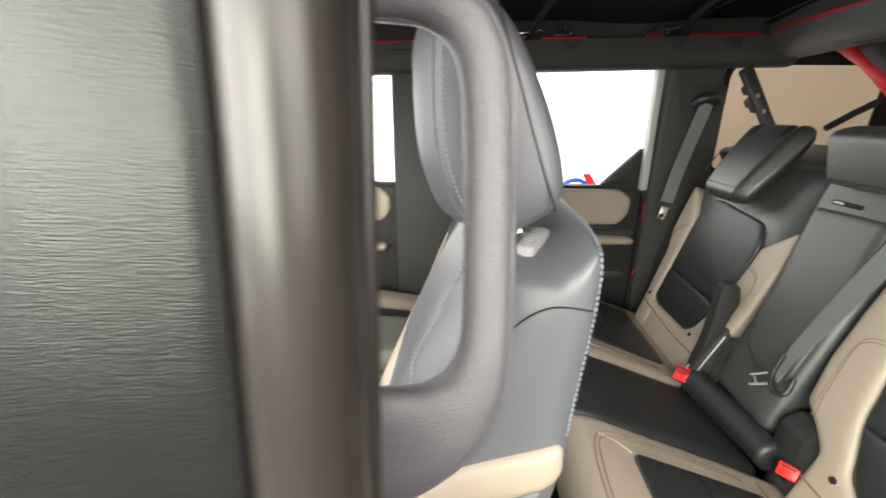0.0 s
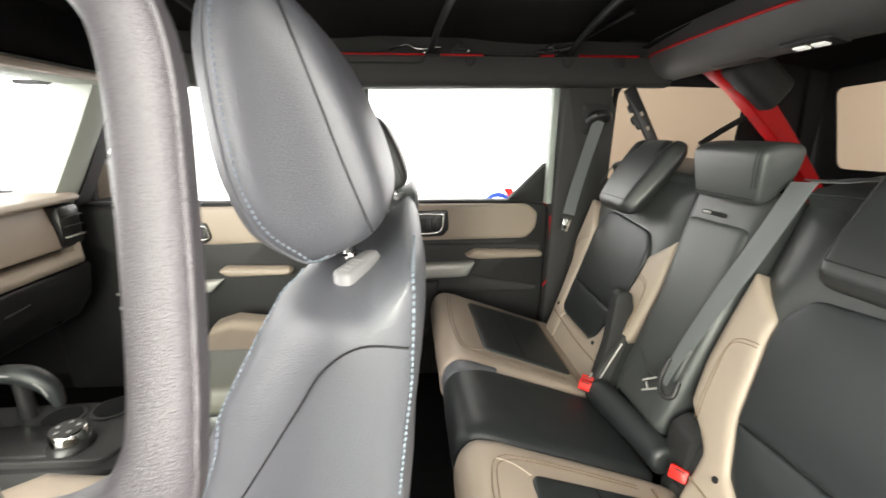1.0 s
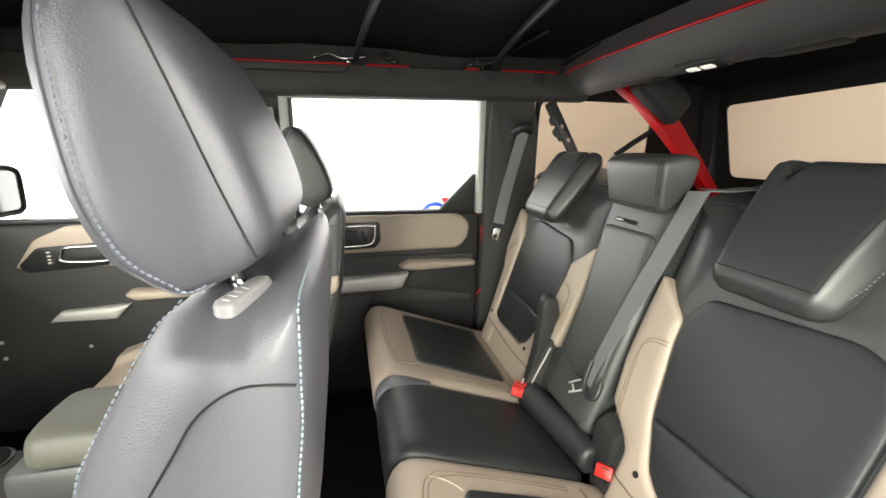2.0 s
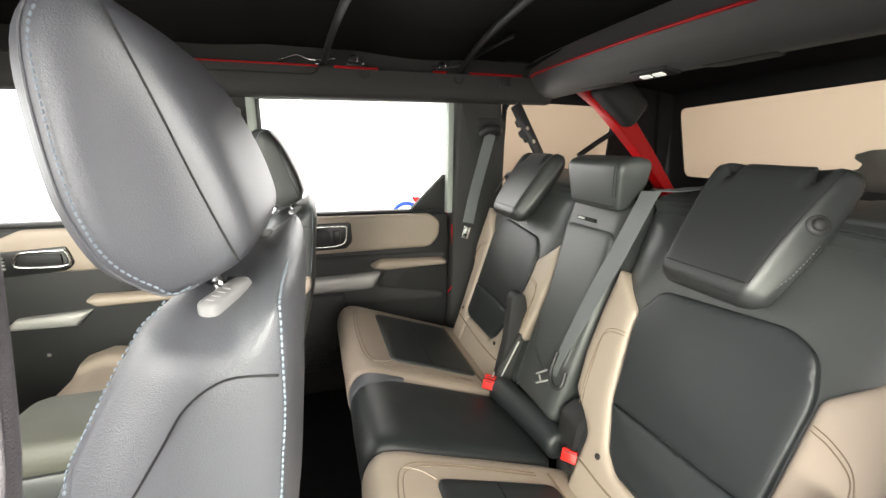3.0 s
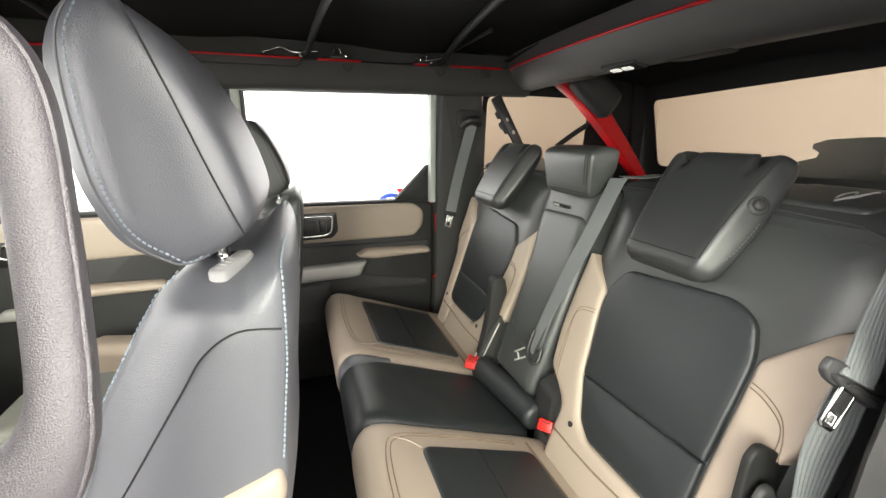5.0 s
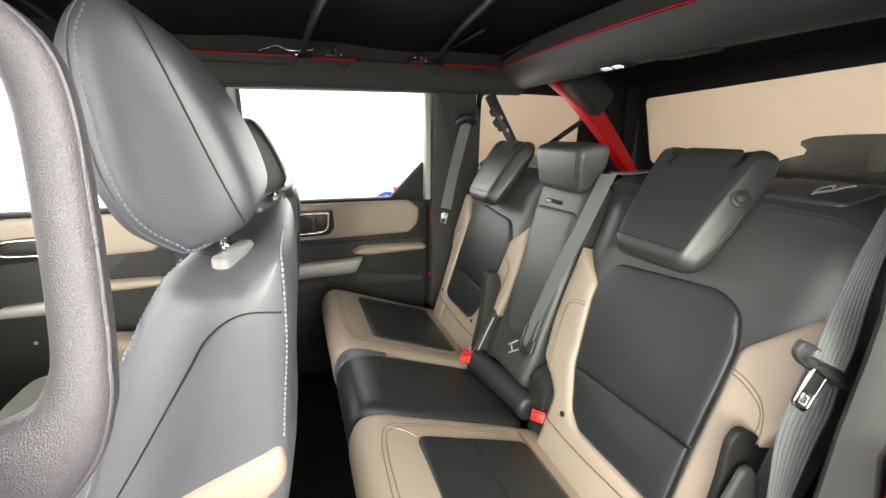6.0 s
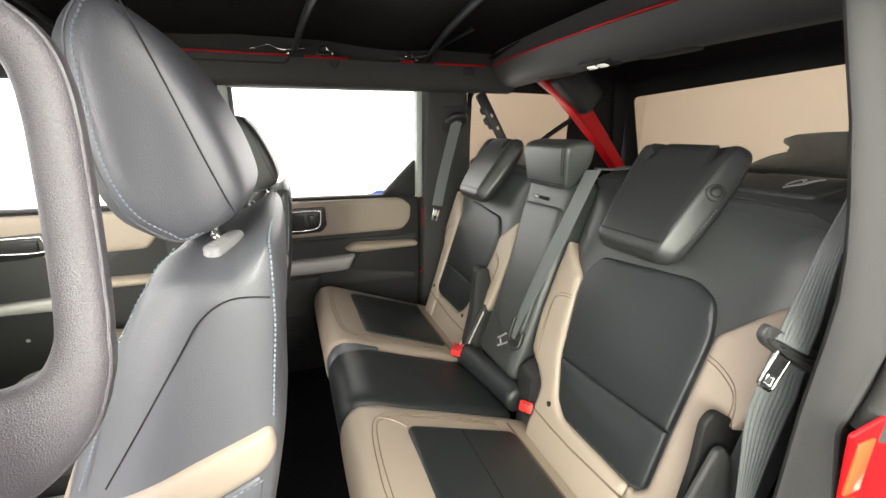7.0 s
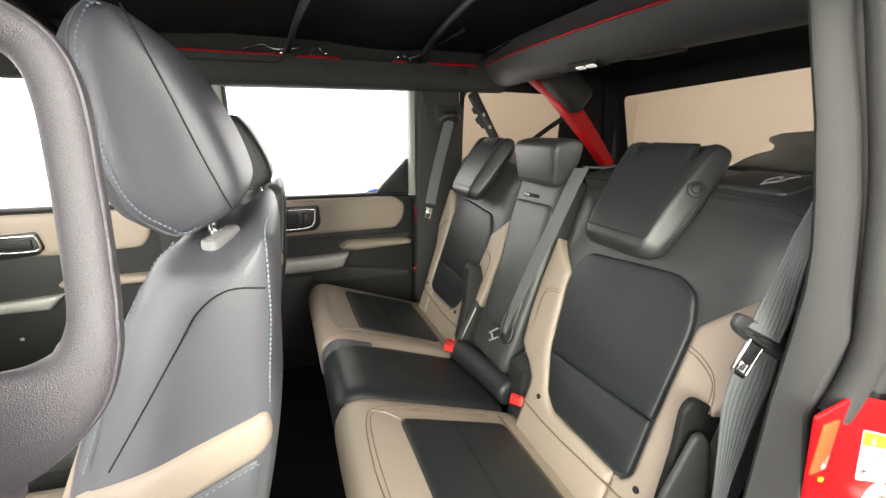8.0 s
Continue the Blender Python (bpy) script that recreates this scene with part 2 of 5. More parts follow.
CENTRE = 0.04      # the vehicle's middle line


# ---- the hall round the vehicle ----
# Floor is never in view; kept dark so that little light bounces up.
rbox("floor", (10, 9, 0.1), (0, 0, -0.05), HALL_FLOOR, r=0)
tagged(bpy.data.objects["floor"], "unseen dark grey studio floor", "floor", kind="structure")
for nm, size, c, mt, lb in (
        ("wall_far", (6.9, 0.1, 3.4), (-1.6, 4.2, 1.7), WHITE_WALL, "glowing white studio wall"),
        ("wall_far_rear", (3.2, 0.1, 3.4), (3.45, 4.2, 1.7), WARM_WALL, "warm white painted wall"),
        ("wall_rear", (0.1, 9, 3.4), (5.05, 0, 1.7), WARM_WALL, "warm white painted wall behind the vehicle"),
        ("wall_front", (0.1, 9, 3.4), (-5.05, 0, 1.7), WHITE_WALL, "glowing white studio wall"),
        ("wall_near", (10, 0.1, 3.4), (0, -4.2, 1.7), NEAR_WALL, "glowing white studio wall"),
        ("ceiling", (10.2, 8.5, 0.1), (0, 0, 3.45), WHITE_PAINT, "white painted studio ceiling")):
    tagged(rbox(nm, size, c, mt, r=0), lb, "ceiling" if nm == "ceiling" else "wall", kind="structure")



def mirror(pts, c):
    return [(2 * c - a, b) for a, b in pts]


def V2(pts):
    return [Vector(q) for q in pts]


def ribbon(name, rows, mat, parent=None, label="", thick=0.0014):
    """A flat strap: rows of its two edges, with thickness."""
    p = [(Vector(a), Vector(b)) for a, b in rows]
    secs = []
    for i, (a, b) in enumerate(p):
        along = ((p[min(i + 1, len(p) - 1)][0] - p[max(i - 1, 0)][0])).normalized()
        n = along.cross((b - a)).normalized() * thick
        k = [a + (b - a) * j / 16 for j in range(17)]
        secs.append([q + n * (0.80 if j % 2 else 0.48) for j, q in enumerate(k)] + [q - n * (0.80 if j % 2 else 0.48) for j, q in reversed(list(enumerate(k)))])
    return loft(name, secs, mat, parent, label, sharp=15)


def strap(name, line, width, across, mat, parent=None, label="", n=6):
    """A strap along a smooth line, width metres wide, its width along across."""
    c = spline(line, n)
    a = Vector(across).normalized() * width / 2
    return ribbon(name, [(q - a, q + a) for q in c], mat, parent, label)


# ---- vehicle shell: floor, roof, rails ----
tagged(rbox("vehicle_floor", (3.3, 1.66, 0.06), (-0.3, CENTRE, 0.54), CARPET, r=0.01), "black carpeted floor of the vehicle cabin", "vehicle floor", kind="structure")
for sy in (-0.82, 0.86):
    tagged(rbox("kick_panel", (0.40, 0.06, 0.85), (-1.78, sy, 0.98), PLASTIC, r=0.01), "dark footwell side panel", "vehicle wall", kind="structure")
tagged(rbox("firewall", (0.06, 1.6, 0.75), (-1.92, CENTRE, 0.93), CARPET, r=0.01), "black firewall under the dashboard", "vehicle wall", kind="structure")
tagged(rbox("body_side", (3.6, 0.03, 0.88), (-0.2, 0.945, 0.89), RED, r=0.01), "red painted body side behind the far doors", "body panel", kind="structure")
for sy in (-0.80, 0.88):
    tagged(rbox("sill_trim", (3.3, 0.10, 0.16), (-0.3, sy, 0.58), PLASTIC, r=0.02), "dark grey plastic door sill trim", "sill", kind="structure")

roof = thing("soft_top", "black canvas soft top stretched over thin bows", "soft top", kind="structure")


def sag(x, y):
    return 1.975 + 0.012 * math.cos((x + 0.15) * 8.5) - 0.03 * ((y - CENTRE) / 0.75) ** 2 + 0.003 * noise.noise(Vector((x * 5, y * 5, 0)))


def sheet(name, x0, x1, y0, y1, f, mat, parent, label="", nx=40, ny=24, thick=0.006):
    vs, fs = [], []
    for s in (0, thick):
        for i in range(nx + 1):
            for j in range(ny + 1):
                x, y = x0 + (x1 - x0) * i / nx, y0 + (y1 - y0) * j / ny
                vs.append((x, y, f(x, y) + s))
    m = (nx + 1) * (ny + 1)
    for i in range(nx):
        for j in range(ny):
            a = i * (ny + 1) + j
            fs.append((a, a + 1, a + ny + 2, a + ny + 1))
            fs.append((m + a, m + a + ny + 1, m + a + ny + 2, m + a + 1))
    rim = [i * (ny + 1) for i in range(nx + 1)] + [nx * (ny + 1) + j for j in range(1, ny + 1)] + [i * (ny + 1) + ny for i in range(nx - 1, -1, -1)] + list(range(ny - 1, 0, -1))
    for a, b in zip(rim, rim[1:] + rim[:1]):
        fs.append((a, b, m + b, m + a))
    return mesh_of(name, vs, fs, mat, parent, label)


sheet("canopy", -1.25, 0.70, CENTRE - 0.82, CENTRE + 0.82, sag, CANVAS, roof)
sheet("rear_canopy", 0.66, 1.62, CENTRE - 0.80, CENTRE + 0.80, lambda x, y: 1.965 - 0.10 * (x - 0.66) ** 2 - 0.04 * ((y - CENTRE) / 0.75) ** 2, CANVAS, roof)
for bx, bs in ((-0.78, 0), (-0.085, -0.07), (0.325, 0.12)):
    tube("bow", [(bx + bs * (-0.92 + 1.44 * k / 12), CENTRE - 0.72 + 1.44 * k / 12, 1.955 - 0.05 * abs((k - 6) / 6) ** 3) for k in range(13)], 0.011, PLASTIC, roof, "black painted steel bow", n=8)
for bx in (0.38,):
    tube("link_arm", spline([(bx - 0.12, 0.735, 1.905), (bx - 0.02, 0.71, 1.915), (bx + 0.03, 0.66, 1.945), (bx + 0.05, 0.40, 1.958)], 5), 0.007, GLOSS, roof, "glossy black folding link", n=8)
rbox("front_header", (0.20, 1.6, 0.20), (-1.28, CENTRE, 1.905), CANVAS, roof, r=0.03)


def roof_rail(y, side):
    rail = thing("roof_rail", "dark grey plastic roof side rail with a thin red edge", "roof rail", "roof rails", "structure")
    sec = [(0.0, 1.878), (-0.004, 1.83), (0.0, 1.80), (0.014, 1.786), (0.05, 1.781), (0.13, 1.79), (0.15, 1.95), (0.06, 1.95), (0.05, 1.885), (0.012, 1.884)]
    secs = []
    for k in range(19):
        x = -1.40 + 2.16 * k / 18
        secs.append([(x, y + side * a, z + 0.012 * (x + 0.2) * (1 if z < 1.93 else 0)) for a, z in sec])
    trim = loft("trim", secs, PLASTIC_GREY, rail)
    for x0, x1 in ((-0.9, -0.145), (-0.09, 0.06), (0.26, 0.31), (0.40, 0.62)):
        tube("red_edge", [(x, y - side * 0.001, 1.882 + 0.012 * (x + 0.2)) for x in (x0, (x0 + x1) / 2, x1)], 0.0042, RED, rail, "red painted metal edge", n=8)
    # access cover and round plugs along the rail
    cov = rounded(V2([(-0.62, 1.876), (-0.62, 1.852), (-0.165, 1.858), (-0.145, 1.88)]), 0.01)
    extrude("access_cover", cov, lambda u, v, h: (u, y - side * h, v), -0.004, 0.0055, PLASTIC_GREY, rail, bevel=0.002)
    tube("cover_gap", [(a, y - side * 0.003, b) for a, b in ((-0.62, 1.8495), (-0.40, 1.852), (-0.163, 1.8555), (-0.148, 1.864), (-0.1425, 1.879))], 0.0028, SEAM, rail, n=6)
    for px in (0.012, 0.36):
        tube("plug_rim", [(px + 0.017 * math.sin(a), y - side * 0.0045, 1.872 - 0.02 * math.cos(a)) for a in [-1.7 + 3.4 * k / 12 for k in range(13)]], 0.0022, SEAM, rail, n=6)
    rbox("end_patch", (0.05, 0.004, 0.035), (0.545, y - side * 0.004, 1.868), PLASTIC, rail, r=0.003)
    return rail


roof_rail(0.70, 1)
roof_rail(2 * CENTRE - 0.70, -1)
clip = thing("wire_clip", "bright bent wire clip on the roof rail", "clip")
tube("wire", spline([(-0.27, 0.735, 1.900), (-0.235, 0.73, 1.91), (-0.205, 0.73, 1.918), (-0.17, 0.73, 1.906), (-0.12, 0.73, 1.908), (-0.085, 0.73, 1.915)], 5), 0.0022, CHROME, clip, n=6)
rbox("rivet", (0.012, 0.006, 0.009), (-0.145, 0.712, 1.893), CHROME, clip, r=0.003)
for lx in (-0.02, 0.30):
    la = thing("roof_latch", "small black and steel soft top latch", "latch", "soft top latches")
    rbox("base", (0.05, 0.03, 0.016), (lx, 0.725, 1.898), GLOSS, la, r=0.004)
    tube("loop", spline([(lx - 0.015, 0.715, 1.905), (lx - 0.01, 0.712, 1.922), (lx + 0.006, 0.712, 1.924), (lx + 0.012, 0.715, 1.905)], 5), 0.002, CHROME, la, n=6)
    rbox("pin", (0.006, 0.006, 0.012), (lx + 0.03, 0.715, 1.903), CHROME, la, r=0.002)

header = thing("rear_header", "grey plastic roof cross bar with a red edge", "roof bar", kind="structure")
sec = [(0.640, 1.896), (0.652, 1.866), (0.672, 1.838), (0.71, 1.818), (0.76, 1.818), (0.805, 1.838), (0.84, 1.86), (0.84, 1.96), (0.67, 1.96), (0.655, 1.906)]


def header_x(x, y):
    """The roof bar bows forward in the middle."""
    return x - 0.04 * (1 - ((y - CENTRE) / 0.7) ** 2) + 0.03 * y


loft("trim", [[(header_x(x, y), y, z) for x, z in sec] for y in [CENTRE - 0.74 + 1.48 * k / 14 for k in range(15)]], LIT_TRIM, header)
tube("red_edge", [(0.655, 0.688, 1.890)] + [(header_x(0.639, y), y, 1.8955) for y in [0.645 - 1.2 * k / 16 for k in range(17)]], 0.0045, RED, header, "red painted metal edge")
lamp = thing("dome_lamp", "two small lit cargo lamps in the roof bar", "lamp")
rbox("bezel", (0.050, 0.13, 0.014), (0.678, 0.078, 1.820), PLASTIC, lamp, r=0.005, rot=(0, 12, 0))
for ly in (0.056, 0.100):
    rbox("lens", (0.018, 0.032, 0.006), (0.675, ly, 1.8125), LAMP_GLASS, lamp, "clear lit lens", r=0.003, rot=(0, 12, 0))
# Darker raised plates draw the shade of the roof bar's shallow pockets.
for py in (-0.13, 0.33):
    extrude("pocket_shade", rounded(V2([(0.655, py - 0.09), (0.655, py + 0.09), (0.715, py + 0.07), (0.715, py - 0.07)]), 0.02), lambda u, v, h: (u + 0.035, v, 1.820 + 0.06 * abs(u - 0.685) - h), 0.0, 0.005, PLASTIC, header, bevel=0.003)

# ---- far doors ----
FD = 0.80      # inner face of the far doors


def face(u, v, h):
    return (u, FD - h, v)


def door_shell(x0, x1, slant):
    d = thing("passenger_door", "dark grey passenger door with beige upper panel, armrest and silver pull", "car door", "passenger doors", "structure")
    shell = rounded(V2([(x0, 0.58), (x1 - 0.04, 0.58), (x1, 0.95), (x1, 1.352), (x0, 1.345)]), 0.03)
    extrude("panel", shell, face, -0.10, 0.0, PLASTIC, d, bevel=0.012)
    rbox("sill_cap", (x1 - x0, 0.05, 0.012), ((x0 + x1) / 2, FD + 0.045, 1.356), PLASTIC, d, r=0.004)
    return d


rd = door_shell(-0.37, 0.365, True)
up = rounded(V2([(-0.36, 1.352), (0.275, 1.350), (0.322, 1.315), (0.316, 1.25), (0.278, 1.207), (-0.36, 1.20)]), 0.022)
pad("beige_panel", up, face, BEIGE, rd, "padded beige leather panel", lift=0.012, edge=0.014, depth=0.01, step=0.02)
bez = rounded(V2([(-0.20, 1.326), (-0.05, 1.328), (-0.046, 1.25), (-0.07, 1.222), (-0.20, 1.218)]), 0.012)
extrude("handle_bezel", bez, face, 0.0, 0.016, GLOSS, rd, bevel=0.003)
tube("chrome_frame", spline([(-0.20, FD - 0.018, 1.312), (-0.12, FD - 0.018, 1.314), (-0.073, FD - 0.018, 1.312), (-0.069, FD - 0.018, 1.30), (-0.073, FD - 0.018, 1.26), (-0.085, FD - 0.018, 1.243), (-0.12, FD - 0.018, 1.235), (-0.20, FD - 0.018, 1.233)], 5), 0.0055, CHROME, rd, "chrome frame round the door handle", n=8)
rbox("door_handle", (0.05, 0.012, 0.05), (-0.16, FD - 0.02, 1.272), PLASTIC, rd, r=0.004)
rbox("door_handle", (0.028, 0.014, 0.05), (-0.107, FD - 0.02, 1.274), GLOSS, rd, r=0.004)
arm = [(0.018, 1.150), (0.06, 1.172), (0.325, 1.164), (0.345, 1.150), (0.335, 1.134), (0.085, 1.126), (0.03, 1.136)]
pad("armrest", rounded(V2(arm), 0.012), face, BEIGE, rd, "padded beige armrest", lift=0.03, edge=0.02, depth=0.01, base=0.03, step=0.015)
shelf = rounded(V2([(-0.37, 1.19), (0.35, 1.185), (0.345, 1.13), (0.09, 1.12), (0.05, 1.05), (0.34, 1.0), (0.34, 0.97), (-0.37, 0.98)]), 0.02)
pad("mid_panel", shelf, face, PLASTIC_GREY, rd, lift=0.012, edge=0.02, depth=0.01, step=0.03)
pull = rounded(V2([(-0.24, 1.108), (0.062, 1.118), (0.058, 1.105), (0.032, 1.056), (0.0, 1.050), (-0.24, 1.046)]), 0.008)
pad("pull_handle", pull, face, SILVER, rd, "satin silver door pull", lift=0.016, edge=0.02, depth=0.03, base=0.03, step=0.015)
lowp = rounded(V2([(-0.37, 1.03), (-0.08, 1.035), (-0.13, 0.78), (-0.37, 0.76)]), 0.02)
pad("map_pocket", lowp, face, PLASTIC_GREY, rd, lift=0.02, edge=0.03, depth=0.01, base=0.008, step=0.03)
gr = thing("speaker_grille", "small black perforated speaker grille on the door", "speaker grille")
for i in range(9):
    for j in range(8):
        rbox("rib", (0.012, 0.006, 0.009), (-0.31 + 0.017 * i + (0.008 if j % 2 else 0), FD - 0.036, 0.72 + 0.017 * j), GLOSS, gr, r=0.002, seg=1)
rbox("backing", (0.17, 0.01, 0.16), (-0.24, FD - 0.028, 0.785), PLASTIC, gr, r=0.004)
tri = rounded(V2([(0.20, 1.362), (0.352, 1.515), (0.365, 1.362)]), 0.012)
extrude("corner_panel", tri, face, -0.05, -0.02, PLASTIC, rd, bevel=0.004)
rbox("window_frame", (0.025, 0.05, 0.46), (0.362, FD + 0.01, 1.58), PALE_TRIM, rd, "pale grey window channel", r=0.006)
rbox("window_frame", (0.76, 0.04, 0.014), (-0.01, FD + 0.01, 1.792), PALE_TRIM, rd, "pale grey window channel", r=0.004, rot=(0, -1.0, 0))
rbox("window_frame", (0.03, 0.05, 0.46), (-0.375, FD + 0.01, 1.58), PALE_TRIM, rd, "pale grey window channel", r=0.006)
tube("red_edge", spline([(0.372, FD - 0.014, 1.30), (0.380, FD - 0.014, 1.15), (0.382, FD - 0.014, 1.04), (0.36, FD - 0.012, 0.995)], 5), 0.004, RED, rd, "thin red painted door edge", n=8)

fdr = door_shell(-1.62, -0.62, True)
up = rounded(V2([(-1.27, 1.20), (-1.20, 1.30), (-1.10, 1.345), (-0.70, 1.348), (-0.655, 1.31), (-0.655, 1.25), (-0.69, 1.205), (-0.95, 1.197)]), 0.02)
pad("beige_panel", up, face, BEIGE, fdr, "padded beige leather panel", lift=0.012, edge=0.014, depth=0.01, step=0.025)
bez = rounded(V2([(-1.25, 1.215), (-1.19, 1.275), (-0.98, 1.288), (-0.965, 1.23), (-0.99, 1.205), (-1.23, 1.19)]), 0.012)
extrude("handle_bezel", bez, face, 0.0, 0.018, GLOSS, fdr, bevel=0.003)
tube("chrome_frame", spline([(-0.985, FD - 0.02, 1.275), (-1.09, FD - 0.02, 1.273), (-1.115, FD - 0.02, 1.262), (-1.125, FD - 0.02, 1.235), (-1.10, FD - 0.02, 1.223), (-0.99, FD - 0.02, 1.222), (-0.977, FD - 0.02, 1.245), (-0.985, FD - 0.02, 1.275)], 5), 0.005, CHROME, fdr, "chrome frame round the door handle", n=8)
rbox("door_handle", (0.10, 0.012, 0.032), (-1.045, FD - 0.02, 1.248), PLASTIC, fdr, r=0.004)
for k in range(4):
    rbox("switch", (0.012, 0.008, 0.007), (-1.155 + 0.0 * k, FD - 0.02, 1.222 + 0.012 * k), SILVER, fdr, "small pale lock switch", r=0.002)
pad("armrest", rounded(V2([(-0.955, 1.095), (-0.93, 1.115), (-0.68, 1.11), (-0.665, 1.095), (-0.68, 1.075), (-0.92, 1.07)]), 0.012), face, BEIGE, fdr, "padded beige armrest", lift=0.03, edge=0.02, depth=0.01, base=0.02, step=0.015)
pad("pull_handle", rounded(V2([(-1.20, 1.006), (-1.16, 1.045), (-0.945, 1.056), (-0.995, 1.003)]), 0.006), face, SILVER, fdr, "satin silver door pull", lift=0.014, edge=0.015, depth=0.02, base=0.012, step=0.015)
rbox("screw", (0.012, 0.006, 0.012), (-1.10, FD - 0.004, 0.90), SILVER, fdr, r=0.003)
for k in range(3):
    rbox("screw", (0.012, 0.006, 0.012), (-1.36 - 0.0 * k, FD - 0.004, 1.00 - 0.06 * k), SILVER, fdr, r=0.003)
rbox("window_frame", (1.0, 0.04, 0.014), (-1.05, FD + 0.01, 1.785), PLASTIC, fdr, r=0.004)

# ---- far pillars ----
bp = thing("far_door_pillar", "grey trimmed pillar between the far doors", "pillar", kind="structure")
rbox("trim", (0.29, 0.10, 1.25), (-0.495, FD + 0.04, 1.19), PLASTIC_GREY, bp, r=0.03)
rbox("pale_edge", (0.03, 0.03, 0.05), (-0.42, FD - 0.03, 1.72), PALE_TRIM, bp, "pale grey bracket", r=0.006)


def cface(u, v, h):
    return (u, 0.765 - 0.03 * (v - 1.4) - h, v)


cp = thing("far_rear_pillar", "dark grey moulded rear pillar trim with belt ring recess", "pillar", kind="structure")
trim = rounded(V2([(0.370, 0.60), (0.60, 0.60), (0.592, 1.72), (0.572, 1.745), (0.568, 1.80), (0.385, 1.80), (0.374, 1.30)]), 0.012)
extrude("trim", trim, cface, -0.08, 0.0, PLASTIC_GREY, cp, bevel=0.012)
rec = rounded(V2([(0.455, 1.735), (0.56, 1.735), (0.56, 1.65), (0.475, 1.62), (0.452, 1.64)]), 0.016)
extrude("recess_plate", rec, cface, 0.0, 0.004, PLASTIC, cp, bevel=0.002)
fold = rounded(V2([(0.375, 0.80), (0.50, 1.06), (0.565, 1.06), (0.565, 0.60), (0.375, 0.60)]), 0.02)
extrude("lower_trim", fold, cface, 0.0, 0.05, PLASTIC_GREY, cp, bevel=0.02)

fb = thing("far_seat_belt", "grey seat belt hanging from the far pillar ring", "seat belt", "seat belts")
secs = tube_data(spline([(0.478, 0.742, 1.668), (0.488, 0.725, 1.688), (0.51, 0.72, 1.694), (0.535, 0.725, 1.692), (0.545, 0.74, 1.682)], 4), 0.019, 12)
loft("ring", secs, GLOSS, fb, "black plastic belt ring")
strap("webbing", [(0.507, 0.722, 1.672), (0.478, 0.712, 1.58), (0.435, 0.695, 1.44), (0.402, 0.672, 1.325)], 0.046, (1, 0, -0.2), WEB, fb)
rbox("tongue_cover", (0.055, 0.012, 0.02), (0.40, 0.668, 1.318), PLASTIC, fb, r=0.005, rot=(0, 12, 0))
rbox("tongue", (0.028, 0.003, 0.05), (0.392, 0.664, 1.29), CHROME, fb, "steel belt tongue", r=0.001, rot=(0, 15, 0))
rbox("tongue_slot", (0.012, 0.004, 0.012), (0.389, 0.663, 1.28), SEAM, fb, r=0.001, rot=(0, 15, 0))

# ---- rear quarter: bracket, red bar, soft top back ----
br = thing("soft_top_bracket", "black perforated steel soft top bracket beside the quarter window", "bracket")


def arm_face(u, v, h):
    return (0.60 + 0.53 * u + 0.85 * v * 0.9, 0.715 - h, 1.785 - 0.85 * u + 0.53 * v * 0.9)


extrude("arm", rounded(V2([(0.0, -0.02), (0.0, 0.03), (0.33, 0.026), (0.33, -0.014)]), 0.01), arm_face, 0.0, 0.012, GLOSS, br, bevel=0.002)
for u, v in ((0.07, -0.03), (0.115, -0.038), (0.14, -0.03)):
    extrude("lug", rounded(V2([(u - 0.02, -0.01), (u + 0.02, -0.01), (u + 0.014, v), (u - 0.012, v)]), 0.006), arm_face, -0.004, 0.010, GLOSS, br, bevel=0.002)
# No openings here: wall-coloured plates paint the brightness behind the holes.
for u in (0.105, 0.165, 0.25, 0.315):
    extrude("hole", rounded(V2([(u - 0.008, 0.0), (u + 0.008, 0.0), (u + 0.008, 0.012), (u - 0.008, 0.012)]), 0.005), arm_face, 0.012, 0.0135, WARM_WALL, br, "warm white plate drawn for a bright cut-out in the steel")

rb = thing("roll_bar", "red painted rear roll bar with a dark foam cover", "roll bar", kind="structure")
bar = []
for p, w in (((0.845, 0.69, 1.885), 0.018), ((0.980, 0.67, 1.797), 0.021), ((1.058, 0.66, 1.738), 0.032), ((1.104, 0.66, 1.705), 0.037), ((1.212, 0.66, 1.600), 0.030), ((1.332, 0.66, 1.472), 0.023), ((1.48, 0.66, 1.30), 0.023)):
    bar.append([(p[0] + a * 0.72 * w, p[1] + b * 0.03, p[2] + a * 0.70 * w) for a, b in ((-1, -0.9), (-0.9, -1), (0.9, -1), (1, -0.9), (1, 0.9), (0.9, 1), (-0.9, 1), (-1, 0.9))])
loft("tube", bar, RED, rb)
rbox("cover", (0.23, 0.13, 0.13), (1.022, 0.640, 1.820), PLASTIC, rb, "dark padded sleeve on the bar", r=0.03, rot=(0, 38, 0), seg=3)
tube("side_strap", [(0.93, 0.73, 1.59), (1.0, 0.72, 1.64), (1.08, 0.69, 1.70)], 0.012, CANVAS, rb)

# window frame sheets of the soft top, with openings
def framed(name, outer, hole, place, h0, h1, mat, parent, label=""):
    """A plate with one opening: outlines of the same number of points."""
    n = len(outer)
    rings = [[place(*q, h0) for q in outer], [place(*q, h1) for q in outer], [place(*q, h1) for q in hole], [place(*q, h0) for q in hole], [place(*q, h0) for q in outer]]
    return loft(name, rings, mat, parent, label, caps=False)


def ring_of(pts, r, n=6):
    return [(q.x, q.y) for q in rounded(V2(pts), r, n)]


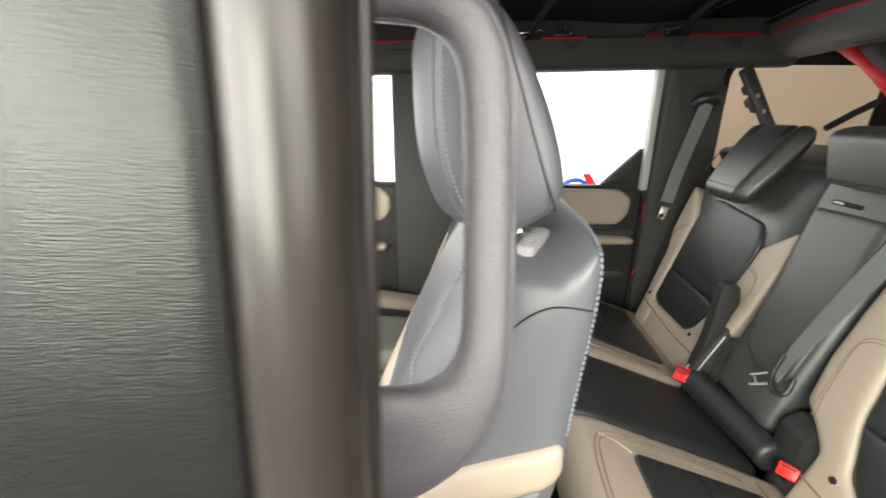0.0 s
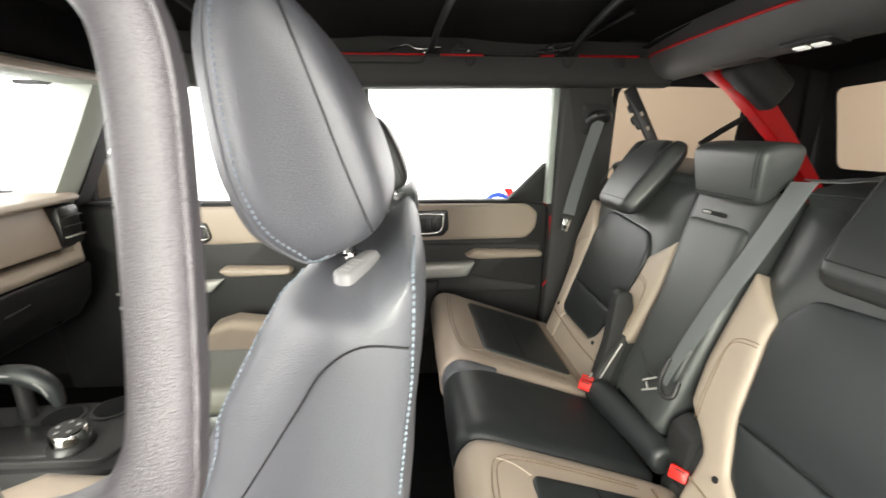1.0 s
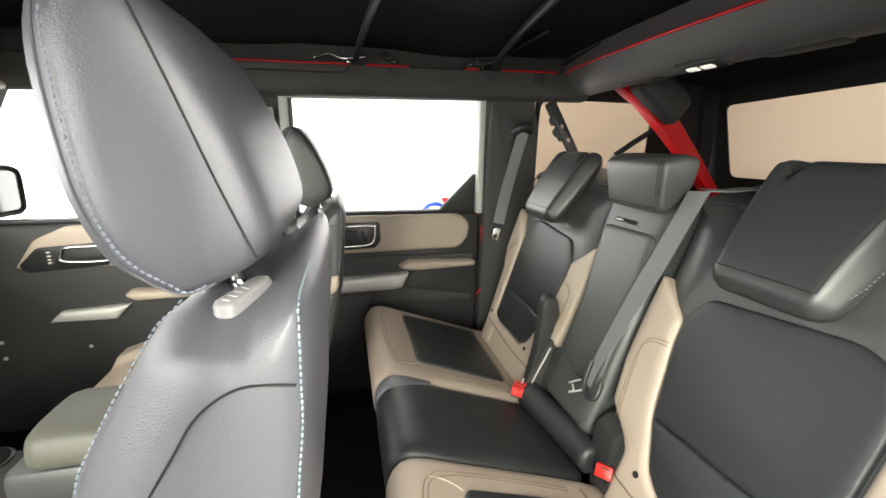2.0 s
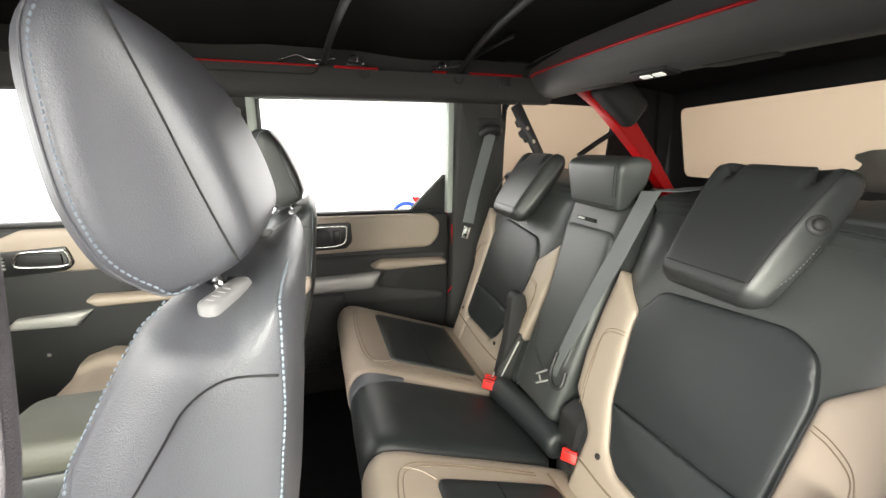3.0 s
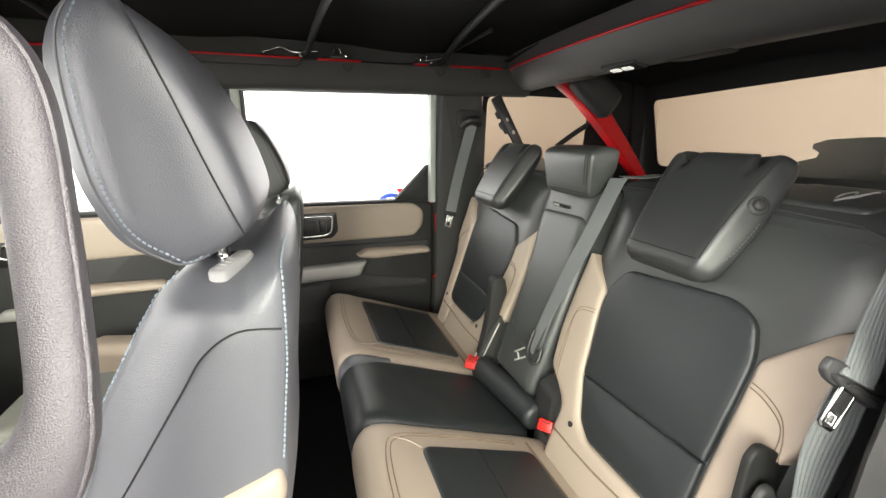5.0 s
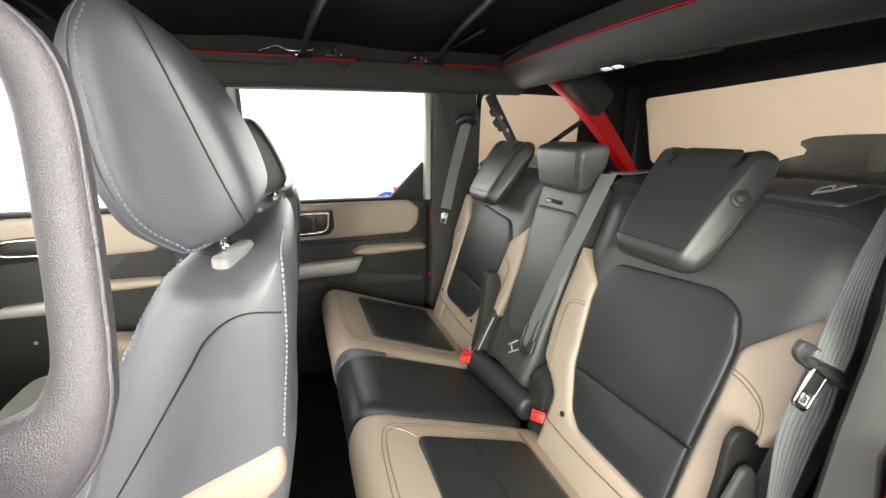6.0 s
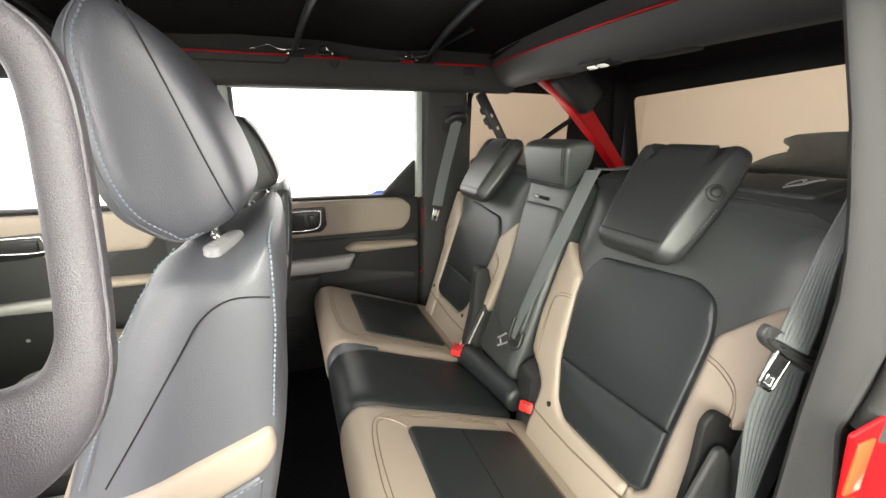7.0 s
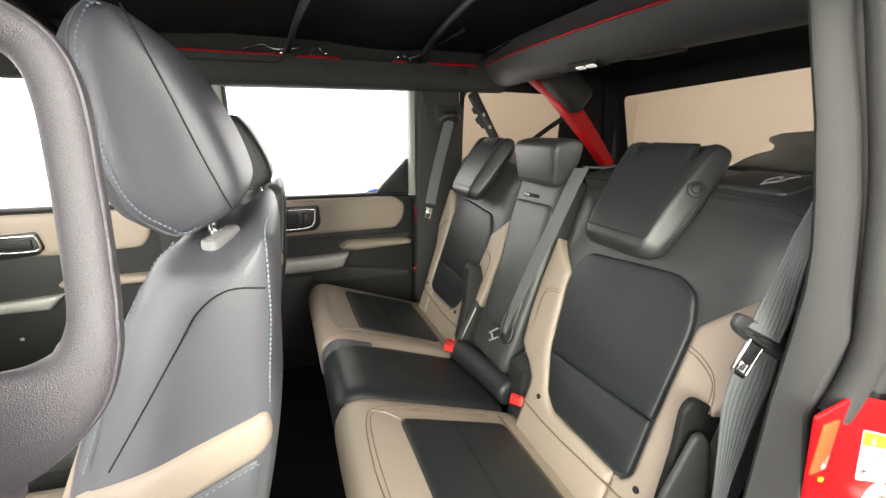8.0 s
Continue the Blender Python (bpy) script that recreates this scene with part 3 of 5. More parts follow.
top_side = thing("soft_top_quarter", "black canvas soft top side with a clear quarter window", "soft top side", kind="structure")
sidep = lambda u, v, h: (u, 0.80 - 0.06 * (v - 1.4) + h, v)
framed("canvas", ring_of([(0.58, 1.97), (1.455, 1.97), (1.50, 1.0), (0.58, 1.0)], 0.01), ring_of([(0.60, 1.805), (1.12, 1.80), (1.12, 1.43), (0.60, 1.43)], 0.05), sidep, 0, 0.006, CANVAS, top_side)
near_side = thing("soft_top_quarter", "black canvas soft top side with a clear quarter window", "soft top side", kind="structure")
sidn = lambda u, v, h: (u, 2 * CENTRE - 0.80 + 0.06 * (v - 1.4) - h, v)
framed("canvas", ring_of([(0.52, 1.97), (1.455, 1.97), (1.50, 0.6), (0.52, 0.6)], 0.01), ring_of([(0.62, 1.78), (1.34, 1.76), (1.34, 1.44), (0.62, 1.44)], 0.05), sidn, 0, 0.006, CANVAS, near_side)
back = thing("soft_top_back", "black canvas soft top back with a clear window", "soft top back", kind="structure")
backp = lambda u, v, h: (1.50 - 0.10 * (v - 1.4) + h, u, v)
framed("canvas", ring_of([(0.82, 1.93), (-0.76, 1.93), (-0.76, 0.6), (0.82, 0.6)], 0.01), ring_of([(0.742, 1.803), (-0.60, 1.862), (-0.60, 1.508), (0.690, 1.500)], 0.032), backp, 0, 0.006, CANVAS, back)
for k in range(5):
    rbox("seam_fold", (0.012, 0.02, 0.5), (1.40 - 0.006 * k, 0.815 - 0.012 * k, 1.68), CANVAS, back, r=0.005, rot=(0, -6, 0))
cargo = thing("cargo_floor", "black carpeted cargo area behind the rear seat", "cargo floor", kind="structure")
rbox("carpet", (0.86, 1.5, 0.04), (1.05, CENTRE, 0.95), CARPET, cargo, r=0.01)
rbox("tailgate_trim", (0.06, 1.5, 0.46), (1.47, CENTRE, 1.18), PLASTIC, cargo, r=0.02)
rbox("wheel_arch", (0.8, 0.14, 0.40), (1.05, 0.74, 1.15), PLASTIC, cargo, r=0.03)
rbox("wheel_arch", (0.8, 0.14, 0.40), (1.05, 2 * CENTRE - 0.74, 1.15), PLASTIC, cargo, r=0.03)

spare = thing("spare_wheel", "black spare tyre mounted behind the tailgate", "spare wheel")
tyre = []
for k in range(40):
    a = 2 * math.pi * k / 40
    tyre.append([(1.86 + 0.11 * math.cos(b) * (1 - 0.12 * abs(math.cos(b))), -0.02 + (0.30 + 0.09 * math.sin(b)) * math.cos(a), 1.14 + (0.30 + 0.09 * math.sin(b)) * math.sin(a)) for b in [2 * math.pi * j / 12 for j in range(12)]])
tyre.append(tyre[0])
loft("tyre", tyre, RUBBER, spare, caps=False)
rbox("carrier", (0.32, 0.34, 0.34), (1.66, -0.02, 1.14), PLASTIC, spare, r=0.05)
cam_mount = thing("brake_lamp_mount", "black brake lamp housing above the spare wheel", "brake lamp")
loft("housing", [[(1.76 + 0.05 * s, y, z) for y, z in ((0.36, 1.47), (0.289, 1.518), (0.234, 1.545), (0.176, 1.562), (0.169, 1.581), (0.197, 1.599), (0.196, 1.615), (0.151, 1.632), (0.047, 1.641), (-0.22, 1.65), (-0.24, 1.47))] for s in (0, 1)], GLOSS, cam_mount)
rbox("lens", (0.012, 0.05, 0.10), (1.755, -0.06, 1.565), PLASTIC_GREY, cam_mount, r=0.004)

# ---- rear bench ----
LEANS = radians(18.5)
SB, CB = math.sin(LEANS), math.cos(LEANS)
MID = 0.015


def resampled(ring, n):
    """n points spaced evenly along a closed outline, from its first point on."""
    p = [Vector(q) for q in ring] + [Vector(ring[0])]
    run = [0.0]
    for a, b in zip(p, p[1:]):
        run.append(run[-1] + (b - a).length)
    xs = np.linspace(0, run[-1], n, endpoint=False)
    return [Vector((x, y)) for x, y in zip(np.interp(xs, run, [q.x for q in p]), np.interp(xs, run, [q.y for q in p]))]


def seatback(u, v, h):
    """The rear seatback: u across, v up along it, h out of it."""
    return (0.37 + SB * v - CB * h, u, 0.979 + CB * v + SB * h)


B_INSERT_UP = [(-0.235, 0.390), (-0.47, 0.412), (-0.515, 0.389), (-0.533, 0.33), (-0.529, 0.148), (-0.5285, 0.1412), (-0.520, 0.1408), (-0.237, 0.1290), (-0.2285, 0.1288), (-0.226, 0.137), (-0.200, 0.30), (-0.205, 0.34)]
B_INSERT_LOW = [(-0.529, 0.132), (-0.53, 0.025), (-0.505, 0.010), (-0.30, 0.010), (-0.268, 0.04), (-0.231, 0.120), (-0.229, 0.1270), (-0.238, 0.1272), (-0.520, 0.1388), (-0.5285, 0.1390)]
B_INNER = [(-0.108, 0.400), (-0.196, 0.325), (-0.196, 0.28), (-0.222, 0.13), (-0.262, 0.035), (-0.30, 0.004), (-0.500, 0.004), (-0.500, -0.13), (-0.20, -0.13), (-0.200, 0.03), (-0.168, 0.060), (-0.118, 0.095), (-0.103, 0.19), (-0.103, 0.30)]
B_OUTER = [(-0.538, 0.335), (-0.613, 0.418), (-0.643, 0.430), (-0.640, 0.26), (-0.605, 0.19), (-0.592, 0.03), (-0.585, -0.13), (-0.5008, -0.13), (-0.5008, 0.0045), (-0.515, 0.005), (-0.536, 0.03), (-0.535, 0.14)]
B_BODY = [(-0.10, -0.14), (-0.625, -0.14), (-0.630, 0.26), (-0.640, 0.36), (-0.650, 0.44), (-0.655, 0.50), (-0.62, 0.572), (-0.40, 0.583), (-0.15, 0.583), (-0.094, 0.57), (-0.094, 0.30)]


def on(pts, side):
    return V2(pts if side < 0 else mirror(pts, MID))


def rear_seat(side):
    s = thing("rear_seat", "black and beige leather outer rear seat with tilted headrest", "rear seat", "rear seats")
    pad("backrest", rounded(on(B_BODY, side), 0.035), seatback, LEATHER, s, lift=0.045, edge=0.10, dome=0.008, dome_r=0.20, depth=0.11, base=-0.045, step=0.018, wobble=0.003)
    pad("bolster", rounded(on(B_INNER, side), 0.012), seatback, BEIGE, s, "beige leather side bolster", lift=0.012, edge=0.016, depth=0.032, base=0.004, step=0.012)
    pad("bolster", rounded(on(B_OUTER, side), 0.012), seatback, BEIGE, s, "beige leather side bolster", lift=0.012, edge=0.016, depth=0.032, base=0.004, step=0.012)
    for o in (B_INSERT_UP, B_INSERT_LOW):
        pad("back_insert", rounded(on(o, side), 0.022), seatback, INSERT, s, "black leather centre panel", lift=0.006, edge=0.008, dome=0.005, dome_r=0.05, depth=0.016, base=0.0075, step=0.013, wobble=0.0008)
    fy = (lambda y: y) if side < 0 else (lambda y: 2 * MID - y)
    for off in (0.0, 0.008):
        tube("seam_line", [seatback(fy(y), v, 0.0165) for y, v in spline(V2([(-0.196, 0.275 - off), (-0.16, 0.268 - off), (-0.140, 0.25 - off), (-0.135 - off * 0.6, 0.20), (-0.140 - off, 0.12), (-0.150 - off, 0.075)]), 5)], 0.0009, SEAM_BEIGE, s, n=6)
        tube("seam_line", [seatback(fy(y), v, 0.0165) for y, v in spline(V2([(-0.545, 0.300 - off), (-0.57, 0.293 - off), (-0.598, 0.275 - off), (-0.612 + off * 0.6, 0.245), (-0.616 + off, 0.215)]), 5)], 0.0009, SEAM_BEIGE, s, n=6)
    for hy, hv in ((-0.252, 0.012), (-0.558, 0.018)):
        tube("eyelet", [seatback(fy(hy), hv, 0.012), seatback(fy(hy), hv, 0.0185)], 0.0065, SEAM, s, "dark round eyelet", n=12)
    # Brown line puts the shade of a soft crease into colour.
    tube("crease_shade", [seatback(fy(y), v, 0.0155) for y, v in ((-0.205, -0.028), (-0.29, -0.031), (-0.36, -0.030), (-0.43, -0.025), (-0.53, -0.019), (-0.582, -0.012))], 0.0026, SEAM_BEIGE, s, "brown line drawn for the shade of a soft leather crease", n=6)
    # top edge piping
    tube("piping", [seatback(fy(y), v, 0.006) for y, v in [(-0.12, 0.567), (-0.25, 0.573), (-0.45, 0.572), (-0.58, 0.566), (-0.622, 0.550), (-0.648, 0.49)]], 0.0022, LEATHER, s, n=6)
    # shelf behind the top
    loft("top_cap", [[(x, fy(y), z) for x, z in ((0.545, 1.512), (0.560, 1.526), (0.60, 1.536), (0.70, 1.552), (0.74, 1.54), (0.70, 1.40), (0.62, 1.38))] for y in (-0.12, -0.15, -0.60, -0.63)], LEATHER, s)
    # cushion
    return s


def headrest_slab(parent, side):
    """A thick wedge leaning back over the seat, with two finger notches in its top edge and a release button in its side."""
    fy = (lambda y: y) if side < 0 else (lambda y: 2 * MID - y)
    sa, ca = math.sin(radians(35.5)), math.cos(radians(35.5))
    at = lambda y, u, n: (0.42 + sa * u - ca * n, fy(-0.363 + y), 1.438 + ca * u + sa * n)
    rows = ((-0.024, 0.060, 0.074, 0.060, -0.020, -0.040), (-0.018, 0.069, 0.086, 0.070, -0.010, -0.052), (-0.008, 0.0745, 0.095, 0.079, -0.003, -0.059),
            (0.004, 0.0765, 0.099, 0.083, 0.0, -0.062), (0.03, 0.079, 0.104, 0.087, 0.003, -0.062), (0.06, 0.082, 0.109, 0.090, 0.005, -0.062),
            (0.10, 0.086, 0.113, 0.094, 0.006, -0.062), (0.14, 0.091, 0.114, 0.096, 0.005, -0.061), (0.16, 0.0935, 0.114, 0.096, 0.004, -0.060),
            (0.175, 0.095, 0.1135, 0.096, 0.003, -0.059), (0.188, 0.096, 0.1125, 0.095, 0.001, -0.057), (0.198, 0.0955, 0.110, 0.093, -0.003, -0.054),
            (0.206, 0.093, 0.105, 0.089, -0.009, -0.048), (0.211, 0.087, 0.097, 0.083, -0.017, -0.041))
    secs = []
    for u, wf, wm, wb, nf, nb in rows:
        o = rounded(V2([(-wf, nf), (wf, nf), (wm, -0.032), (wb, nb), (-wb, nb), (-wm, -0.032)]), 0.009, 4)
        ring = []
        for q in resampled(o, 96):
            dent = 0.030 * math.exp(-((abs(q.x) - 0.064) / 0.0105) ** 4) * min(1, max(0, (u - 0.140) / 0.055))
            ring.append(at(q.x * 1.03, u * 1.045 - dent, q.y))
        secs.append(ring)
    hr = loft("headrest", secs, LEATHER_SHADED, parent, sharp=70)
    front = [(u, wf, nf) for u, wf, wm, wb, nf, nb in rows]
    tube("seam", [at(y, 0.003, 0.0006) for y in (-0.074, -0.04, 0.0, 0.04, 0.074)], 0.0011, SEAM, hr, n=6)
    tube("seam", [at(y, -0.0165, -0.0095) for y in (-0.066, -0.03, 0.03, 0.066)], 0.0011, SEAM, hr, n=6)
    for sg in (-1, 1):
        tube("seam", [at(sg * (wf - 0.0016) * 1.03, u * 1.045, nf - 0.0016) for u, wf, nf in front[3:12]], 0.0012, SEAM, hr, n=6)
    low = [(0.076, 0.001, -0.004), (0.086, 0.006, -0.016), (0.0985, 0.016, -0.025), (0.1055, 0.04, -0.0275), (0.1105, 0.075, -0.028), (0.112, 0.10, -0.028)]
    stitches("stitching", [at(-y, u, n) for y, u, n in low], GUIDE, hr, length=0.0035, gap=0.003, r=0.0005)
    d = (Vector(at(-0.776, 0, 0.63)) - Vector(at(0, 0, 0))).normalized()
    c = Vector(at(-0.1005, 0.122, -0.0145))
    tube("button_ring", [c - d * 0.004, c + d * 0.004, c + d * 0.006], [0.016, 0.016, 0.013], PLASTIC, hr, n=20)
    tube("button", [c, c + d * 0.008, c + d * 0.011, c + d * 0.0112], [0.0095, 0.0095, 0.007, 0.001], PLASTIC, hr, "round black release button", n=18)
    return hr


# cushions: a profile from the front bottom over the crest to the back
CUSH = [Vector(q) for q in spline([(-0.075, 0.68), (-0.098, 0.80), (-0.118, 0.92), (-0.116, 0.985), (-0.088, 1.020), (-0.04, 1.014), (0.0, 0.999), (0.15, 0.945), (0.29, 0.894), (0.42, 0.850), (0.50, 0.825)], 8)]
CLEN = [0.0]
for a, b in zip(CUSH, CUSH[1:]):
    CLEN.append(CLEN[-1] + (b - a).length)
CREST = CLEN[32]


def cushion(u, v, h):
    """The bench's seat: u across, v back from its crest, h out of it."""
    s = min(max(v + CREST, 0.0), CLEN[-1] - 1e-6)
    i = max(0, int(np.searchsorted(CLEN, s)) - 1)
    a, b = CUSH[i], CUSH[i + 1]
    p = a + (b - a) * ((s - CLEN[i]) / (CLEN[i + 1] - CLEN[i]))
    a2, b2 = CUSH[max(i - 2, 0)], CUSH[min(i + 3, len(CUSH) - 1)]
    t = (b2 - a2).normalized()
    return (p.x - t.y * h, u, p.y + t.x * h)


def seat_cushion(s, side):
    fy = (lambda y: y) if side < 0 else (lambda y: 2 * MID - y)
    o = lambda pts: V2([(fy(a), b) for a, b in pts])
    loft("seat_base", [[(x, fy(y), z) for x, z in ((-0.06, 0.62), (-0.10, 0.90), (-0.085, 0.985), (0.0, 0.975), (0.40, 0.83), (0.42, 0.62))] for y in (-0.135, -0.145, -0.63, -0.64)], LEATHER, s)
    pad("seat_border", rounded(o([(-0.135, -0.16), (-0.135, 0.40), (-0.150, 0.50), (-0.645, 0.50), (-0.645, -0.16)]), 0.06, 8), cushion, BEIGE, s, "beige leather seat border", lift=0.018, edge=0.032, depth=0.03, base=-0.010, step=0.018, wobble=0.0015)
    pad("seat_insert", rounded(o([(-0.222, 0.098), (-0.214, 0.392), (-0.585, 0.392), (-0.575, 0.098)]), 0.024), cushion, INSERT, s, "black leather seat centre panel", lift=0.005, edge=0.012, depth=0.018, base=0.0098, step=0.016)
    tube("seam", [cushion(fy(-0.228 - 0.335 * k / 8), 0.235, 0.0148) for k in range(9)], 0.0013, SHADOWY, s, n=6)
    tube("seam", [cushion(fy(-0.135 - 0.51 * k / 12), 0.398, 0.0085) for k in range(1, 12)], 0.003, SEAM_BEIGE, s, n=6)
    for off in (0.0, 0.009):
        ln = [(-0.178 - off, 0.36), (-0.175 - off, 0.22), (-0.178 - off, 0.10), (-0.190 - off, 0.045 + off), (-0.225, 0.022 + off), (-0.32, 0.012 + off), (-0.45, 0.012 + off), (-0.58, 0.02 + off)]
        tube("seam_line", [cushion(fy(q.x), q.y, 0.0085) for q in spline(V2(ln), 5)], 0.0011, SEAM_BEIGE, s, n=6)
    tube("fold", [cushion(fy(q.x), q.y, 0.0085) for q in spline(V2([(-0.222, 0.100), (-0.205, 0.075), (-0.196, 0.035)]), 4)], 0.0018, BEIGE, s, n=6)


for side in (-1, 1):
    rs = rear_seat(side)
    headrest_slab(rs, side)
    seat_cushion(rs, side)

mid = thing("middle_rear_seat", "black leather middle rear seat with small headrest", "rear seat", "rear seats")
pad("backrest", rounded(V2([(-0.090, -0.03), (0.120, -0.03), (0.125, 0.20), (0.118, 0.25), (0.155, 0.49), (0.150, 0.56), (-0.090, 0.56), (-0.090, 0.30)]), 0.03), seatback, LEATHER, mid, lift=0.03, edge=0.03, depth=0.10, base=-0.008, step=0.015)
pad("fold_panel", rounded(V2([(-0.072, 0.09), (0.02, 0.075), (0.085, 0.11), (0.105, 0.20), (0.100, 0.26), (0.132, 0.468), (-0.062, 0.472), (-0.075, 0.30)]), 0.025), seatback, LEATHER, mid, "black leather fold-down panel", lift=0.010, edge=0.014, depth=0.012, base=0.018, step=0.014)
rbox("slot", (0.008, 0.075, 0.010), seatback(0.055, 0.486, 0.024), SHADOWY, mid, "dark pull slot", r=0.004, rot=(0, 18, 0))
rbox("pull_tab", (0.008, 0.022, 0.006), seatback(0.070, 0.485, 0.030), SILVER, mid, r=0.002, rot=(0, 18, 0))
side_o = rounded(V2([(0.4665, 1.598), (0.473, 1.540), (0.482, 1.486), (0.510, 1.488), (0.556, 1.545), (0.562, 1.606), (0.515, 1.613)]), 0.020, 5)
oc = sum(side_o, Vector((0, 0))) / len(side_o)
secs = []
for y, k in ((-0.0845, 0.72), (-0.0835, 0.83), (-0.080, 0.925), (-0.074, 0.98), (-0.065, 1.005), (-0.03, 1.02), (0.06, 1.02), (0.095, 1.005), (0.104, 0.98), (0.110, 0.925), (0.1135, 0.83), (0.1145, 0.72)):
    secs.append([(oc.x + (q.x - oc.x) * k, y + (0.10 * (q.y - 1.54) * (1 if y > 0 else -1)), oc.y + (q.y - oc.y) * k) for q in side_o])
mh = loft("headrest", secs, LEATHER, mid, sharp=70)
for yy in (-0.066, -0.075):
    tube("seam", [(q.x, yy + 0.10 * (1.54 - q.y), q.y) for q in [oc + (r - oc) * (1.008 if yy > -0.07 else 0.99) for r in side_o[:15] + side_o[-10:]] if q.x < 0.478], 0.0009, SEAM, mh, n=6)
tube("seam", [(0.4765, y, 1.498) for y in (-0.07, 0.0, 0.095)], 0.001, SEAM, mh, n=6)
for sg in (-1, 1):
    tube("post", [(0.525, 0.015 + sg * 0.05, 1.49), (0.545, 0.015 + sg * 0.05, 1.53)], 0.006, GLOSS, mh, "black headrest post", n=10)
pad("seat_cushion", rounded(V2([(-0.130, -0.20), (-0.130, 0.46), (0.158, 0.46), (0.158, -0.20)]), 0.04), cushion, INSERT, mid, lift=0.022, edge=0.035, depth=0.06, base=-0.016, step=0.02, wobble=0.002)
pad("front_gusset", rounded(V2([(0.105, -0.07), (0.105, 0.02), (0.150, 0.12), (0.165, 0.12), (0.165, -0.09)]), 0.02), cushion, SLATE, mid, "grey leather corner gusset", lift=0.006, edge=0.03, depth=0.02, base=0.003, step=0.015)
roll_pts = spline([(0.315, 0.150, 0.925), (0.330, 0.05, 0.925), (0.345, -0.06, 0.925), (0.350, -0.135, 0.925)], 6)
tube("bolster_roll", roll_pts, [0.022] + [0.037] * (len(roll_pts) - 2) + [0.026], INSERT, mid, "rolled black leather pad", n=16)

far = bpy.data.objects["rear_seat.001"]
pad("cushion_side", rounded(V2([(-0.100, 0.925), (-0.098, 0.985), (-0.06, 0.996), (0.0, 0.984), (0.09, 0.951), (0.25, 0.894), (0.25, 0.880), (0.09, 0.925)]), 0.012), lambda u, v, h: (u, 0.163 - h, v), SLATE, far, "grey leather cushion side", lift=0.006, edge=0.012, depth=0.006, step=0.012)

# fold brackets either side of the middle seat
fbk = thing("seat_hinge", "black plastic seat hinge cover with bright steel edges", "seat hinge", "seat hinges")
hp = lambda u, v, h: (u, 0.200 - h, v)
extrude("cover", rounded(V2([(0.325, 0.93), (0.350, 1.05), (0.360, 1.195), (0.378, 1.208), (0.405, 1.20), (0.435, 1.06), (0.44, 1.00), (0.40, 0.88)]), 0.015), hp, -0.01, 0.025, PLASTIC, fbk, bevel=0.006)
extrude("link_plate", rounded(V2([(0.305, 0.935), (0.33, 0.985), (0.385, 1.085), (0.40, 1.07), (0.37, 0.98), (0.36, 0.92)]), 0.008), hp, 0.03, 0.045, PLASTIC_GREY, fbk, bevel=0.003)
tube("steel_edge", [(0.325, 0.152, 0.952), (0.350, 0.152, 1.005), (0.378, 0.152, 1.062)], 0.0025, SILVER, fbk, n=6)
tube("steel_edge", [(0.300, 0.165, 0.945), (0.308, 0.165, 0.965)], 0.0025, SILVER, fbk, n=6)
extrude("link_plate", rounded(V2([(0.375, 0.92), (0.41, 1.02), (0.44, 1.02), (0.43, 0.92)]), 0.008), hp, 0.045, 0.055, PLASTIC, fbk, bevel=0.003)
tube("steel_edge", [(0.375, 0.143, 0.925), (0.398, 0.143, 0.985)], 0.002, SILVER, fbk, n=6)
nh = thing("seat_hinge", "black plastic inner seat hinge cover", "seat hinge", "seat hinges")
hn = lambda u, v, h: (u, -0.170 + h, v)
extrude("cover", rounded(V2([(0.345, 0.90), (0.355, 1.02), (0.40, 1.045), (0.44, 1.00), (0.42, 0.88)]), 0.015), hn, -0.01, 0.06, PLASTIC, nh, bevel=0.008)
oh = thing("seat_hinge", "black plastic outer seat hinge cover", "seat hinge", "seat hinges")
ho = lambda u, v, h: (u, -0.595 - h, v)
extrude("cover", rounded(V2([(0.33, 0.86), (0.349, 1.044), (0.364, 1.13), (0.367, 1.206), (0.382, 1.221), (0.400, 1.217), (0.442, 1.190), (0.465, 1.174), (0.48, 0.86)]), 0.012), ho, 0.008, 0.020, SHADOWY, oh, bevel=0.004)
extrude("inner_ridge", rounded(V2([(0.29, 0.90), (0.327, 1.072), (0.377, 1.171), (0.396, 1.170), (0.419, 1.142), (0.47, 0.90)]), 0.015), ho, 0.030, 0.040, PLASTIC, oh, bevel=0.006)


def buckle(c, rz, tilt):
    b = thing("belt_buckle", "black seat belt buckle with red release button", "belt buckle", "belt buckles")
    m = pose(*c, 0, tilt, rz)
    bm = bmesh.new()
    bmesh.ops.create_cube(bm, size=1)
    bmesh.ops.scale(bm, vec=(0.075, 0.040, 0.030), verts=bm.verts)
    bmesh.ops.bevel(bm, geom=bm.edges[:], offset=0.006, segments=2, affect="EDGES", profile=0.5)
    bm.transform(m @ pose(0.036, 0, 0))
    part("housing", bm, PLASTIC, b)
    bm = bmesh.new()
    bmesh.ops.create_cube(bm, size=1)
    bmesh.ops.scale(bm, vec=(0.020, 0.036, 0.028), verts=bm.verts)
    bmesh.ops.bevel(bm, geom=bm.edges[:], offset=0.003, segments=2, affect="EDGES", profile=0.5)
    bm.transform(m @ pose(-0.004, 0, 0.001))
    part("release_button", bm, RED_PLASTIC, b, "red plastic release button")
    bm = bmesh.new()
    bmesh.ops.create_cube(bm, size=1)
    bmesh.ops.scale(bm, vec=(0.004, 0.024, 0.003), verts=bm.verts)
    bm.transform(m @ pose(-0.013, 0, 0.009))
    part("slot", bm, SEAM, b)
    return b


